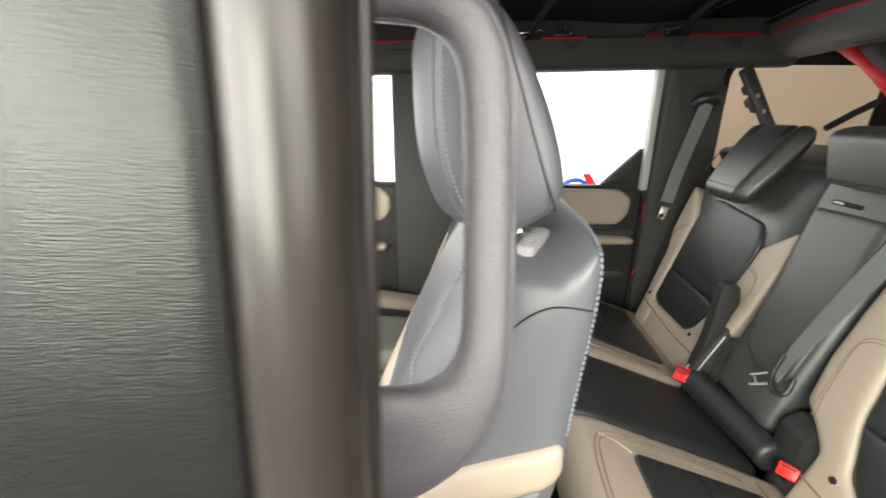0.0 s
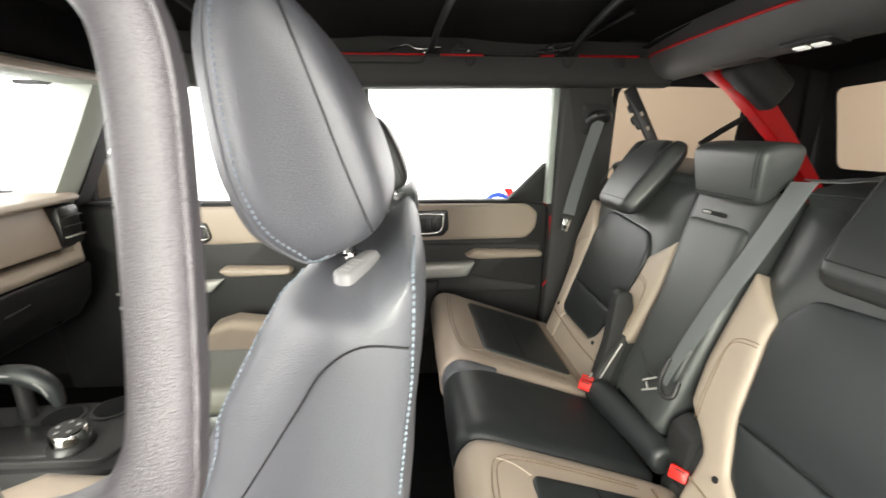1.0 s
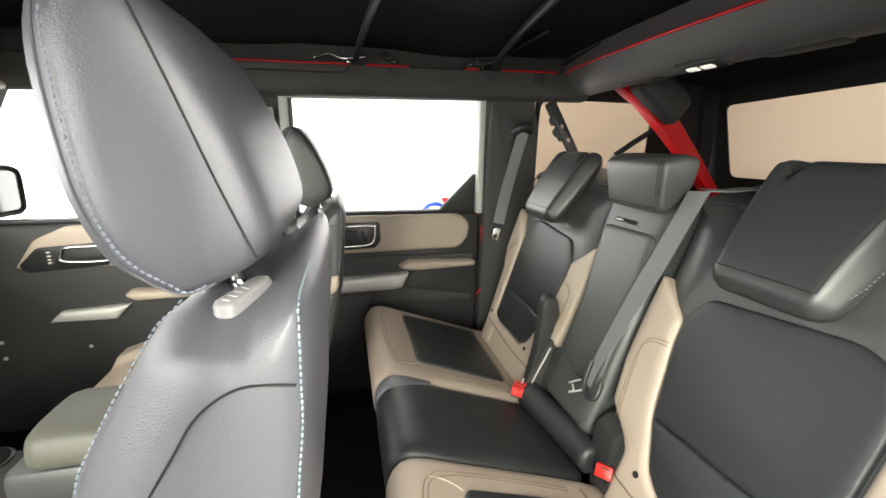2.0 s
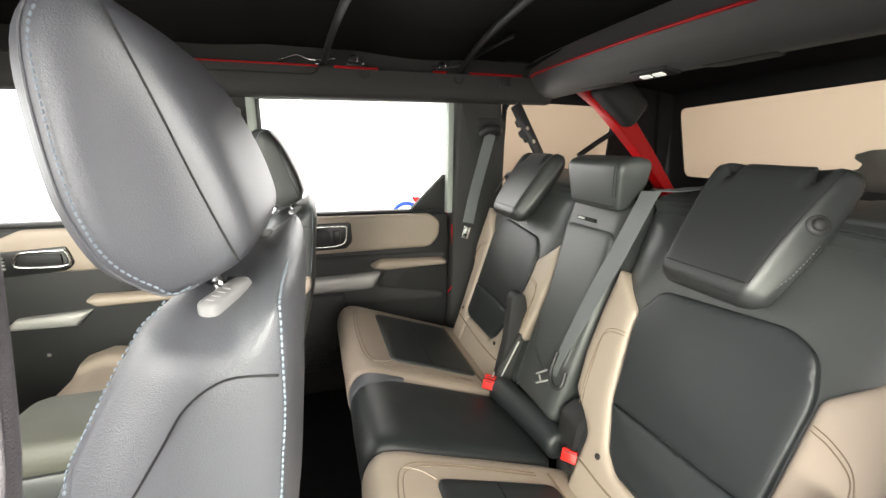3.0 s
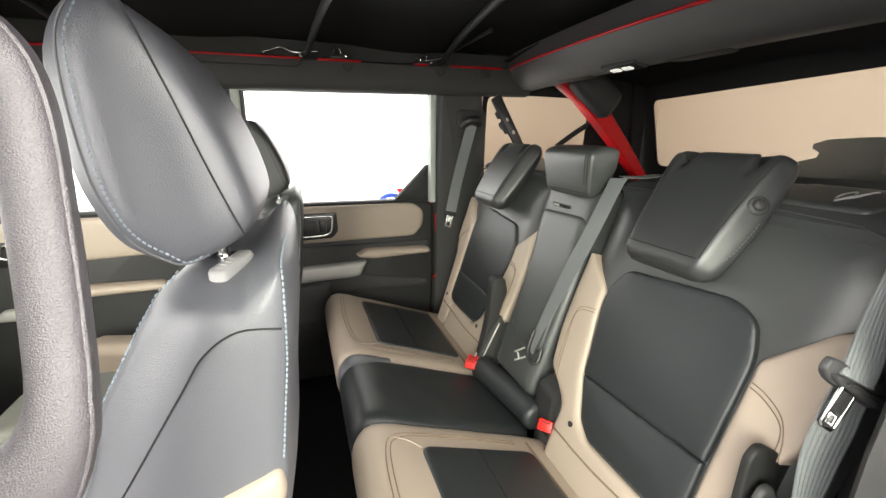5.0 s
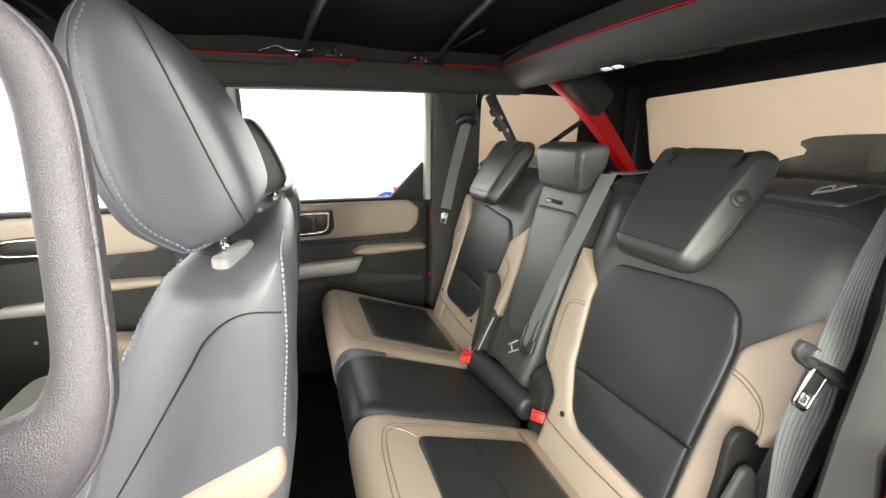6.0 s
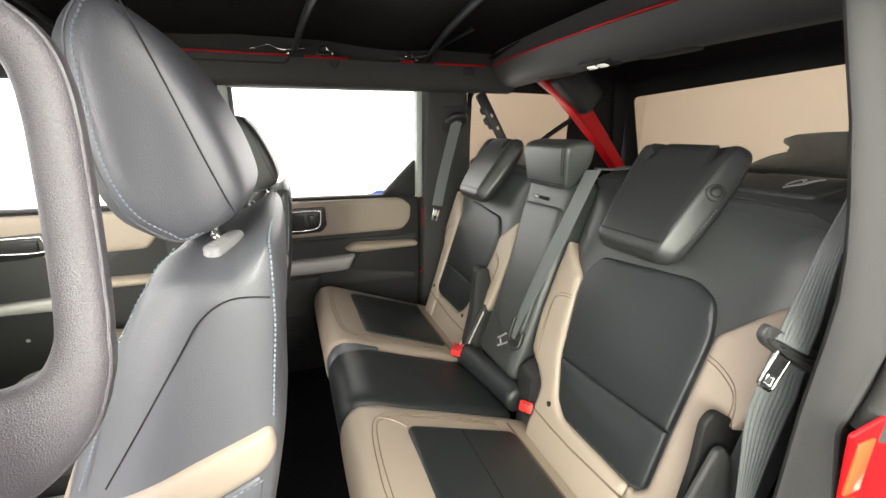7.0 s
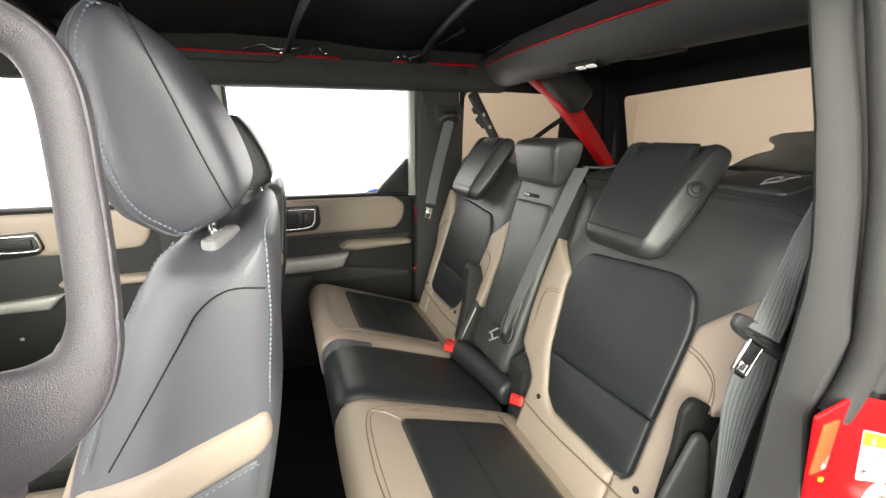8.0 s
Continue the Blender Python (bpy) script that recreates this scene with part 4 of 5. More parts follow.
buckle((0.284, 0.146, 0.936), 45, 30)
buckle((0.302, 0.172, 0.934), 45, 30)
buckle((0.348, -0.176, 0.936), 38, 30)

mb = thing("middle_seat_belt", "grey middle seat belt lying over the seatback", "seat belt", "seat belts")
rows = []
for (ya, va), (yb, vb) in zip(spline(V2([(-0.107, 0.577), (-0.102, 0.54), (-0.085, 0.43), (-0.069, 0.348), (-0.053, 0.23), (-0.047, 0.15), (-0.052, 0.09)]), 5), spline(V2([(-0.161, 0.582), (-0.154, 0.55), (-0.137, 0.43), (-0.122, 0.355), (-0.096, 0.23), (-0.076, 0.15), (-0.072, 0.09)]), 5)):
    rows.append((seatback(ya, va, 0.038), seatback(yb, vb, 0.038)))
ribbon("webbing", rows, WEB, mb)
strap("webbing", [seatback(-0.134, 0.585, 0.030), (0.566, -0.150, 1.543), (0.60, -0.175, 1.549), (0.66, -0.225, 1.550)], 0.050, (0.45, 0.9, 0), WEB, mb)
for a, b in (((-0.028, 0.072), (-0.060, 0.100)), ((-0.040, 0.053), (-0.078, 0.083))):
    tube("tongue_prong", [seatback(*a, 0.062), seatback(*b, 0.062)], 0.0026, SILVER, mb, "bright steel tongue prong", n=6)
tube("tongue_bar", [seatback(-0.040, 0.075, 0.062), seatback(-0.052, 0.066, 0.062)], 0.0026, SILVER, mb, n=6)
tube("tongue_cover", spline([seatback(-0.056, 0.150, 0.05), seatback(-0.072, 0.10, 0.060), seatback(-0.096, 0.078, 0.058), seatback(-0.112, 0.088, 0.05), seatback(-0.104, 0.12, 0.045)], 4), 0.006, GLOSS, mb, n=8)

# child-seat symbol pad on top of the near seat
sy_pad = thing("anchor_flap", "black flap with a pale child seat symbol", "anchor flap")
fl = lambda u, v, h: (0.572 + v, u, 1.530 + 0.16 * v + h)
pad("flap", rounded(V2([(-0.42, 0.0), (-0.575, 0.0), (-0.575, 0.13), (-0.42, 0.13)]), 0.02), fl, LEATHER, sy_pad, lift=0.006, edge=0.01, depth=0.004, step=0.02)
tube("symbol", [fl(-0.515 + (q.x + 0.51) * 0.62, q.y, 0.0068) for q in spline(V2([(-0.508, 0.075), (-0.498, 0.092), (-0.488, 0.072), (-0.494, 0.045), (-0.508, 0.040), (-0.522, 0.055), (-0.525, 0.08)]), 5)], 0.0016, GUIDE, sy_pad, "pale printed symbol", n=6)
tube("symbol", [fl(-0.515 + (q.x + 0.51) * 0.62, q.y, 0.0072) for q in spline(V2([(-0.508, 0.025), (-0.515, 0.055), (-0.530, 0.095), (-0.538, 0.10)]), 5)], 0.0016, GUIDE, sy_pad, n=6)

# ---- front seats ----
HEAD = [(-0.318, 1.738), (-0.336, 1.733), (-0.350, 1.705), (-0.352, 1.66), (-0.349, 1.61), (-0.343, 1.578), (-0.328, 1.543), (-0.303, 1.520), (-0.284, 1.515), (-0.258, 1.526), (-0.236, 1.540), (-0.224, 1.562), (-0.227, 1.593), (-0.243, 1.641), (-0.271, 1.697), (-0.298, 1.728)]
BACK = [(-0.250, 1.520), (-0.288, 1.520), (-0.316, 1.500), (-0.350, 1.436), (-0.383, 1.365), (-0.413, 1.29), (-0.45, 1.17), (-0.49, 1.04), (-0.50, 0.97), (-0.40, 0.93), (-0.315, 0.95), (-0.275, 1.08), (-0.240, 1.215), (-0.220, 1.314), (-0.214, 1.40), (-0.206, 1.480), (-0.206, 1.518), (-0.213, 1.530), (-0.228, 1.526)]


def squeeze(o, e):
    """The upright outline o drawn in by e at its front, back and top."""
    top = max(q.y for q in o)
    low = min(q.y for q in o)
    out = []
    for q in o:
        row = [p.x for p in o if abs(p.y - q.y) < 0.03]
        m = (min(row) + max(row)) / 2
        s = min(1, max(-1, (q.x - m) / 0.03))
        out.append(Vector((q.x - e * s, q.y - e * max(0, 1 - (top - q.y) / 0.05) + e * max(0, 1 - (q.y - low) / 0.05))))
    return out


def grown(o, d, nose=0.0, at=(-0.29, 1.6, -0.2)):
    """The outline o grown by d (a large negative d shrinks it about its middle); nose pushes what lies ahead of its mid line."""
    if d < -0.05:
        o = squeeze(o, 0.013)
        c = sum(o, Vector((0, 0))) / len(o)
        return [c + (q - c) * (1 + d) for q in o]
    if d < -0.025:
        c = sum(o, Vector((0, 0))) / len(o)
        return [c + (q - c) * 0.55 for q in o]
    return [Vector((q.x - nose * min(1, max(0, (at[0] + at[2] * (q.y - at[1]) - q.x) / 0.04)), q.y)) for q in inset([Vector(q) for q in o], -d)]


def tuck(x, z):
    """How far the backrest's side has curved in at (x, z)."""
    w = min(1, max(0, (-0.275 + 0.36 * (z - 1.4) - x) / 0.085))
    return 1 - 0.20 * w * w


def front_seat(yc, dz, dx, hide):
    s = thing("front_seat", "dark slate leather front bucket seat with beige bolsters and pale stitching", "front seat", "front seats")
    P = lambda x, y, z: (x + dx, yc + y, z + dz)
    ho = [Vector(q) for q in spline(V2(HEAD), 4, True)]
    secs = []
    for y, d, n in ((-0.140, -0.6, 0), (-0.1398, -0.4, 0), (-0.139, -0.24, 0.001), (-0.137, -0.06, 0.001), (-0.130, -0.010, 0.006), (-0.119, -0.007, 0.014), (-0.10, -0.005, 0.021), (-0.06, -0.004, 0.026), (0, -0.003, 0.028), (0.06, -0.004, 0.026), (0.10, -0.005, 0.021), (0.119, -0.007, 0.014), (0.130, -0.010, 0.006), (0.137, -0.06, 0.001), (0.139, -0.24, 0.001), (0.1398, -0.4, 0), (0.140, -0.6, 0)):
        secs.append([P(q.x, y, q.y) for q in grown(ho, d, n)])
    hr = loft("headrest", secs, hide, s, sharp=80)
    rr = [(-0.302, 1.726), (-0.2917, 1.699), (-0.277, 1.657), (-0.261, 1.609), (-0.2487, 1.575), (-0.239, 1.550)]
    hs, hw = squeeze(ho, 0.013), grown(ho, -0.010, 0.006)
    for sg in (-1, 1):
        tube("welt", [P(q.x, sg * 0.1302, q.y) for q in hw[0:36]], 0.0012, hide, hr, n=6)
        stitches("stitching", [P(q.x, sg * 0.1375, q.y) for q in hs[0:36]], THREAD, hr, length=0.0034, gap=0.0012, r=0.0009)
        tube("seam", [P(q.x, sg * 0.1392, q.y) for q in spline(V2(rr), 6)], 0.0009, SEAM, hr, n=6)
    for py in (-0.088, 0.088):
        tube("post", [P(-0.262, py, 1.50), P(-0.268, py, 1.545)], 0.006, CHROME, hr, "chrome headrest post", n=12)
    bo = [Vector(q) for q in spline(V2(BACK), 4, True)]

    def shape(q, y, out=0.0):
        top = min(1, max(0, (q.y - 1.40) / 0.11)) ** 2 * (3 - 2 * min(1, max(0, (q.y - 1.40) / 0.11)))
        drop = (0.009 + 0.012 * (abs(y) / 0.19) ** 3) * min(1, max(0, (-0.212 - q.x) / 0.03))
        return (q.x, y * tuck(q.x, q.y) + math.copysign(out, y), q.y - top * drop)

    secs = []
    fan = [-0.95 + 0.06 * k for k in range(15)]
    for y, d, n in (*((-0.1899, d, 0) for d in fan), (-0.1892, -0.051, 0), (-0.187, -0.006, 0), (-0.181, -0.002, 0), (-0.165, 0.003, 0.0), (-0.13, 0.006, 0.0), (-0.08, 0.008, -0.01), (0, 0.008, -0.014), (0.08, 0.008, -0.01), (0.13, 0.006, 0.0), (0.165, 0.003, 0), (0.181, -0.002, 0), (0.187, -0.006, 0), (0.1892, -0.051, 0), *((0.1899, d, 0) for d in reversed(fan))):
        secs.append([P(*shape(q, y)) for q in grown(bo, d, n, (-0.285, 1.4, 0.29))])
    bk = loft("backrest", secs, hide, s, sharp=80)
    for sg in (-1, 1):
        face_s = lambda u, v, h, sg=sg: P(u, sg * (0.1885 + h) * tuck(u, v), v)
        pad("band", rounded(V2([(-0.2245, 1.348), (-0.30, 1.321), (-0.368, 1.291), (-0.42, 1.264), (-0.405, 1.222), (-0.335, 1.252), (-0.235, 1.296), (-0.222, 1.316)]), 0.012), face_s, BEIGE, bk, "beige leather band", lift=0.010, edge=0.016, depth=0.006, step=0.012)
        pad("lower_panel", rounded(V2([(-0.237, 1.293), (-0.335, 1.250), (-0.408, 1.218), (-0.46, 1.06), (-0.32, 1.0), (-0.262, 1.16)]), 0.015), face_s, hide, bk, lift=0.004, edge=0.012, depth=0.006, step=0.016)
        stitches("stitching", [P(q.x, sg * 0.1945, q.y) for q in spline(V2([(-0.240, 1.287), (-0.285, 1.269), (-0.335, 1.246), (-0.405, 1.212)]), 5)], THREAD, bk, length=0.0042, gap=0.0026, r=0.0007)
        tube("seam", [P(q.x, sg * 0.1900 * tuck(q.x, q.y), q.y) for q in spline(V2([(-0.2135, 1.480), (-0.246, 1.482), (-0.272, 1.465), (-0.292, 1.434), (-0.335, 1.364), (-0.375, 1.300)]), 5)], 0.0009, SEAM, bk, n=6)
        flip = lambda q, sg=sg: P(q.x, sg * q.y, q.z)
        fr = [(-0.290, 1.514), (-0.300, 1.506), (-0.325, 1.473), (-0.338, 1.444), (-0.372, 1.366), (-0.402, 1.292)]
        rim = [Vector(q) for q in ((-0.301, 0.110, 1.512), (-0.304, 0.114, 1.508), (-0.316, 0.117, 1.497), (-0.323, 0.123, 1.485), (-0.332, 0.130, 1.470), (-0.341, 0.141, 1.451), (-0.352, 0.144, 1.430), (-0.366, 0.148, 1.402))]
        rim += [Vector(shape(q, 0.1888, 0.0042)) for q in V2(fr[-2:])]
        stitches("stitching", [flip(q) for q in spline(rim, 5)], THREAD, bk, length=0.0038, gap=0.0014, r=0.0010)
        back_rim = [(-0.2068, 0.100, 1.5372), (-0.2090, 0.144, 1.5350), (-0.2098, 0.1745, 1.5302), (-0.2095, 0.1860, 1.519), (-0.2100, 0.1882, 1.495), (-0.2108, 0.1876, 1.475), (-0.2122, 0.1850, 1.447), (-0.2168, 0.1866, 1.407), (-0.2225, 0.1884, 1.355)]
        stitches("stitching", [flip(q) for q in spline(back_rim, 5)], THREAD, bk, length=0.0038, gap=0.0014, r=0.0010)
        # front bolster, beige, ahead of the seam
        secs = []
        for x, y, z, a, b in ((-0.288, 0.118, 1.480, 0.010, 0.010), (-0.308, 0.118, 1.462, 0.026, 0.022), (-0.334, 0.114, 1.415, 0.034, 0.028), (-0.364, 0.112, 1.34, 0.042, 0.030), (-0.400, 0.112, 1.24, 0.050, 0.032), (-0.445, 0.112, 1.12, 0.052, 0.032), (-0.495, 0.112, 1.01, 0.04, 0.03)):
            secs.append([P(x + a * math.cos(t), sg * (y + b * math.sin(t)), z + 0.3 * a * math.cos(t)) for t in [2 * math.pi * k / 16 for k in range(16)]])
        loft("bolster", secs, BEIGE, s, "beige leather side bolster", sharp=80)
        tab = lambda u, v, h, sg=sg: P(u, sg * v, 1.509 + h - 0.16 * (v - 0.10))
        g = extrude("headrest_guide", rounded(V2([(-0.272, 0.137), (-0.267, 0.1441), (-0.2569, 0.1452), (-0.236, 0.1059), (-0.2403, 0.0984), (-0.2509, 0.0977)]), 0.005, 3), tab, -0.012, 0.017, GUIDE, s, "grey headrest release guide", bevel=0.003)
        for r in range(4):
            tube("grip_rib", [tab(-0.265 + 0.003 * r, 0.135 - 0.0055 * r, 0.0171), tab(-0.259 + 0.003 * r, 0.1385 - 0.0055 * r, 0.0171)], 0.0006, GUIDE, g, n=6)
        tube("collar", [P(-0.260, sg * 0.090, 1.510), P(-0.261, sg * 0.090, 1.520)], [0.011, 0.010], CHROME, g, "chrome collar", n=16)
    # seat cushion, slides and pedestal
    secs = []
    for x, z0, z1, w in ((-0.96, 0.90, 0.955, 0.19), (-0.945, 0.86, 0.995, 0.225), (-0.88, 0.84, 1.010, 0.245), (-0.72, 0.83, 0.985, 0.25), (-0.55, 0.83, 0.965, 0.25), (-0.42, 0.83, 0.955, 0.235)):
        o = rounded(V2([(-w, z0), (-w, z1 + 0.012), (-w + 0.09, z1 + 0.012), (-w + 0.12, z1 - 0.01), (w - 0.12, z1 - 0.01), (w - 0.09, z1 + 0.012), (w, z1 + 0.012), (w, z0)]), 0.03, 4)
        secs.append([P(x, q.x, q.y) for q in o])
    loft("seat_cushion", secs, BEIGE, s, "beige leather seat cushion", sharp=80)
    seatp = lambda u, v, h: P(v, u, 0.995 - 0.10 * (v + 0.92) + h)
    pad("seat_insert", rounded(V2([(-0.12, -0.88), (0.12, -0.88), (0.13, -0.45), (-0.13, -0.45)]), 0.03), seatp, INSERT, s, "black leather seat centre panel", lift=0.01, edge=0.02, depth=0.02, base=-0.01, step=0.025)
    rbox("seat_base", (0.50, 0.40, 0.27), P(-0.66, 0, 0.71 - dz / 2), PLASTIC, s, r=0.03)
    return s


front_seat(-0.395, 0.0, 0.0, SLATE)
# Same leather as the near seat; black stands in for the far seat's shade.
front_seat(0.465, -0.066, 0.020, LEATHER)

# ---- near door pillar with its seal and grab handle ----
np_ = thing("near_door_pillar", "dark grey trimmed door pillar with rubber seal", "pillar", kind="structure")


secs_trim, secs_outer = [], []
for z in (0.60, 1.0, 1.3, 1.5, 1.7, 1.85):
    o = -0.16 * (1.6 - z)
    secs_trim.append([(x, y + o, z) for x, y in ((-0.372, -0.690), (-0.366, -0.694), (-0.3635, -0.702), (-0.352, -0.745), (-0.346, -0.772), (-0.352, -0.782), (-0.46, -0.782), (-0.52, -0.775), (-0.53, -0.70), (-0.50, -0.690))])
    secs_outer.append([(x, y + o * 0.6, z) for x, y in ((-0.371, -0.797), (-0.3725, -0.803), (-0.379, -0.806), (-0.60, -0.806), (-0.61, -0.80), (-0.61, -0.784), (-0.371, -0.784))])
loft("trim", secs_trim, LIT_TRIM, np_)
loft("outer_cover", secs_outer, COVER, np_, "grained black outer pillar cover")
tube("seal", [(-0.3595, -0.788 - 0.10 * (1.6 - z), z) for z in (0.60, 1.0, 1.3, 1.45, 1.6, 1.75, 1.86)], 0.0175, RUBBER, np_, "fat black rubber door seal", n=20)
tube("seal_lip", [(-0.3445, -0.770 - 0.13 * (1.6 - z), z) for z in (0.60, 1.0, 1.3, 1.45, 1.6, 1.75, 1.86)], 0.0035, RUBBER, np_, n=8)

g = thing("grab_handle", "textured grey plastic grab handle bolted to the door pillar", "grab handle")
line = spline([(-0.400, -0.668, 1.690), (-0.362, -0.664, 1.688), (-0.334, -0.664, 1.683), (-0.315, -0.667, 1.669), (-0.3065, -0.672, 1.645), (-0.304, -0.681, 1.60), (-0.303, -0.692, 1.55), (-0.3035, -0.701, 1.515), (-0.310, -0.706, 1.491), (-0.326, -0.710, 1.472), (-0.352, -0.713, 1.459), (-0.39, -0.716, 1.449)], 6)
wide = lambda t: float(np.interp(t * 11, range(12), (0.0168, 0.0140, 0.0130, 0.0128, 0.0128, 0.0128, 0.0128, 0.0130, 0.017, 0.026, 0.036, 0.044)))
secs = []
for i, q in enumerate(line):
    d = (line[min(i + 1, len(line) - 1)] - line[max(i - 1, 0)]).normalized()
    side = Vector((0, -1, 0))
    out = d.cross(side).normalized()
    t = i / (len(line) - 1)
    w = wide(t)
    dd = 0.0115
    secs.append([q + out * w * math.copysign(abs(math.cos(a)) ** 0.8, math.cos(a)) + side * dd * math.copysign(abs(math.sin(a)) ** 0.8, math.sin(a)) for a in [2 * math.pi * k / 24 for k in range(24)]])
loft("grip", secs, HANDLE, g, sharp=80)
rail = []
for i, q in enumerate(line[4:-4]):
    j = i + 4
    d = (line[j + 1] - line[j - 1]).normalized()
    out = d.cross(Vector((0, -1, 0))).normalized()
    t = j / (len(line) - 1)
    w = wide(t)
    sgn = 1 if out.x > 0 or (abs(out.x) < 0.3 and out.z < 0) else -1
    rail.append(q + out * sgn * w * 0.93 + Vector((0, -0.005, 0)))
tube("parting_ridge", rail, 0.0014, HANDLE, g, n=6)
bmk = [(-0.366, -0.7275, 1.470), (-0.370, -0.7290, 1.440), (-0.376, -0.7310, 1.405)]
tube("mount_joint", bmk, 0.0016, SEAM, g, n=6)
rbox("foot", (0.075, 0.034, 0.10), (-0.398, -0.714, 1.446), HANDLE, g, r=0.010, rot=(0, -8, 0), seg=3)
rbox("foot", (0.05, 0.04, 0.05), (-0.40, -0.672, 1.69), HANDLE, g, r=0.012, seg=3)

# ---- near rear pillar, body jamb and shoulder belt ----
nc = thing("near_rear_pillar", "dark grey moulded rear pillar trim by the open door", "pillar", kind="structure")
secs = []
for z, yi, yo in ((0.60, -0.715, -0.80), (1.0, -0.715, -0.79), (1.15, -0.7155, -0.78), (1.23, -0.7165, -0.767), (1.30, -0.717, -0.755), (1.40, -0.7215, -0.763), (1.45, -0.7225, -0.755), (1.50, -0.7185, -0.748), (1.56, -0.7085, -0.739), (1.64, -0.692, -0.721), (1.73, -0.668, -0.695), (1.80, -0.650, -0.68), (1.90, -0.63, -0.66)):
    xo = 0.396 - (0.02 if z < 1.35 else 0)
    secs.append([(x, y, z) for x, y in ((0.378, yi + 0.004), (0.370, yi - 0.003), (0.371, yi - 0.010), (xo - 0.008, yo), (xo, yo - 0.002), (xo + 0.012, yo + 0.004), (0.56, yo + 0.01), (0.57, yi + 0.03), (0.44, yi + 0.02))])
loft("trim", secs, PLASTIC_GREY, nc, sharp=50)
tube("joint", [(0.3742, -0.7285, 1.4370), (0.3800, -0.7400, 1.4355), (0.3850, -0.7500, 1.4325)], 0.0006, SHADOWY, nc, n=6)
tube("seal", spline([(0.395, -0.690, 1.86), (0.404, -0.727, 1.70), (0.408, -0.754, 1.58), (0.414, -0.768, 1.47), (0.424, -0.772, 1.40), (0.424, -0.770, 1.35), (0.416, -0.766, 1.31), (0.412, -0.764, 1.296)], 5), 0.0165, PLASTIC_GREY, nc, "grey rubber door seal", n=12)
jamb = thing("body_jamb", "red painted body jamb with warning label and striker", "body panel", kind="structure")
jp = lambda u, v, h: (u, -0.778 - h, v)
jo = rounded(V2([(0.346, 1.320), (0.419, 1.330), (0.493, 1.303), (0.62, 1.262), (0.80, 1.25), (0.80, 0.55), (0.41, 0.55), (0.372, 1.19)]), 0.005)
extrude("panel", jo, jp, -0.004, 0.0, RED, jamb, bevel=0.003)
extrude("upper_panel", rounded(V2([(0.50, 1.30), (0.80, 1.25), (0.80, 1.75), (0.62, 1.80)]), 0.01), jp, -0.04, -0.012, PLASTIC_GREY, jamb, "grey inner jamb cover", bevel=0.006)
lab = thing("warning_label", "white warning label with a yellow header stuck on red paint", "label")
lp = lambda u, v, h: jp(0.469 + u * 0.92 - 0.25 * (v - 0.012), 1.268 - u * 0.38 + (v - 0.012), h + 0.001)
extrude("paper", rounded(V2([(-0.014, 0.012), (0.16, 0.012), (0.16, -0.072), (-0.014, -0.072)]), 0.005), lp, 0.0, 0.0006, PAPER, lab)
extrude("header", V2([(-0.012, 0.010), (0.158, 0.010), (0.158, -0.012), (-0.012, -0.012)]), lp, 0.0006, 0.0010, YELLOW, lab, "yellow header")
extrude("warning_sign", V2([(0.012, -0.009), (0.030, -0.009), (0.021, 0.007)]), lp, 0.0010, 0.0013, INK, lab)
for k in range(6):
    extrude("text_bar", V2([(0.0, -0.019 - 0.007 * k), (0.13 - 0.03 * (k % 3), -0.019 - 0.007 * k), (0.13 - 0.03 * (k % 3), -0.022 - 0.007 * k), (0.0, -0.022 - 0.007 * k)]), lp, 0.0006, 0.0009, INK, lab)
extrude("code_block", V2([(-0.008, -0.052), (0.012, -0.052), (0.012, -0.068), (-0.008, -0.068)]), lp, 0.0006, 0.0009, INK, lab)
st = thing("door_striker", "steel door striker bolted to the jamb", "striker")
tube("plate", [(0.545, -0.777, 1.130), (0.545, -0.785, 1.130)], [0.03, 0.028], SILVER, st, n=20)
tube("bolt", [(0.545, -0.784, 1.130), (0.545, -0.796, 1.130)], [0.014, 0.012], CHROME, st, n=12)
rbox("plug", (0.007, 0.004, 0.006), (0.388, -0.780, 1.222), YELLOW, jamb, r=0.003)
# Orange patch paints the pale reflection on the red jamb.
rbox("gleam_patch", (0.03, 0.004, 0.07), (0.376, -0.779, 1.272), PAINT_GLEAM, jamb, "orange patch drawn for a reflection on the red paint", r=0.003)

nb = thing("near_seat_belt", "grey shoulder seat belt with black tongue stop", "seat belt", "seat belts")
left = [(0.520, -0.648, 1.606), (0.495, -0.650, 1.549), (0.480, -0.651, 1.523), (0.458, -0.653, 1.487), (0.441, -0.655, 1.453), (0.410, -0.664, 1.424), (0.372, -0.678, 1.403), (0.346, -0.688, 1.389)]
right = [(0.530, -0.660, 1.578), (0.507, -0.662, 1.535), (0.497, -0.664, 1.517), (0.483, -0.667, 1.490), (0.470, -0.670, 1.450), (0.460, -0.674, 1.413), (0.441, -0.682, 1.381), (0.417, -0.689, 1.354)]
ribbon("webbing", list(zip(spline(left, 5), spline(right, 5))), WEB, nb, thick=0.0024)
left = [(0.377, -0.672, 1.363), (0.376, -0.668, 1.332), (0.376, -0.664, 1.299), (0.374, -0.662, 1.266), (0.379, -0.660, 1.231), (0.388, -0.660, 1.174), (0.401, -0.660, 1.084), (0.410, -0.660, 0.987)]
right = [(0.455, -0.676, 1.333), (0.457, -0.672, 1.308), (0.460, -0.670, 1.269), (0.455, -0.668, 1.239), (0.448, -0.666, 1.191), (0.442, -0.664, 1.140), (0.432, -0.664, 1.079), (0.430, -0.664, 0.991)]
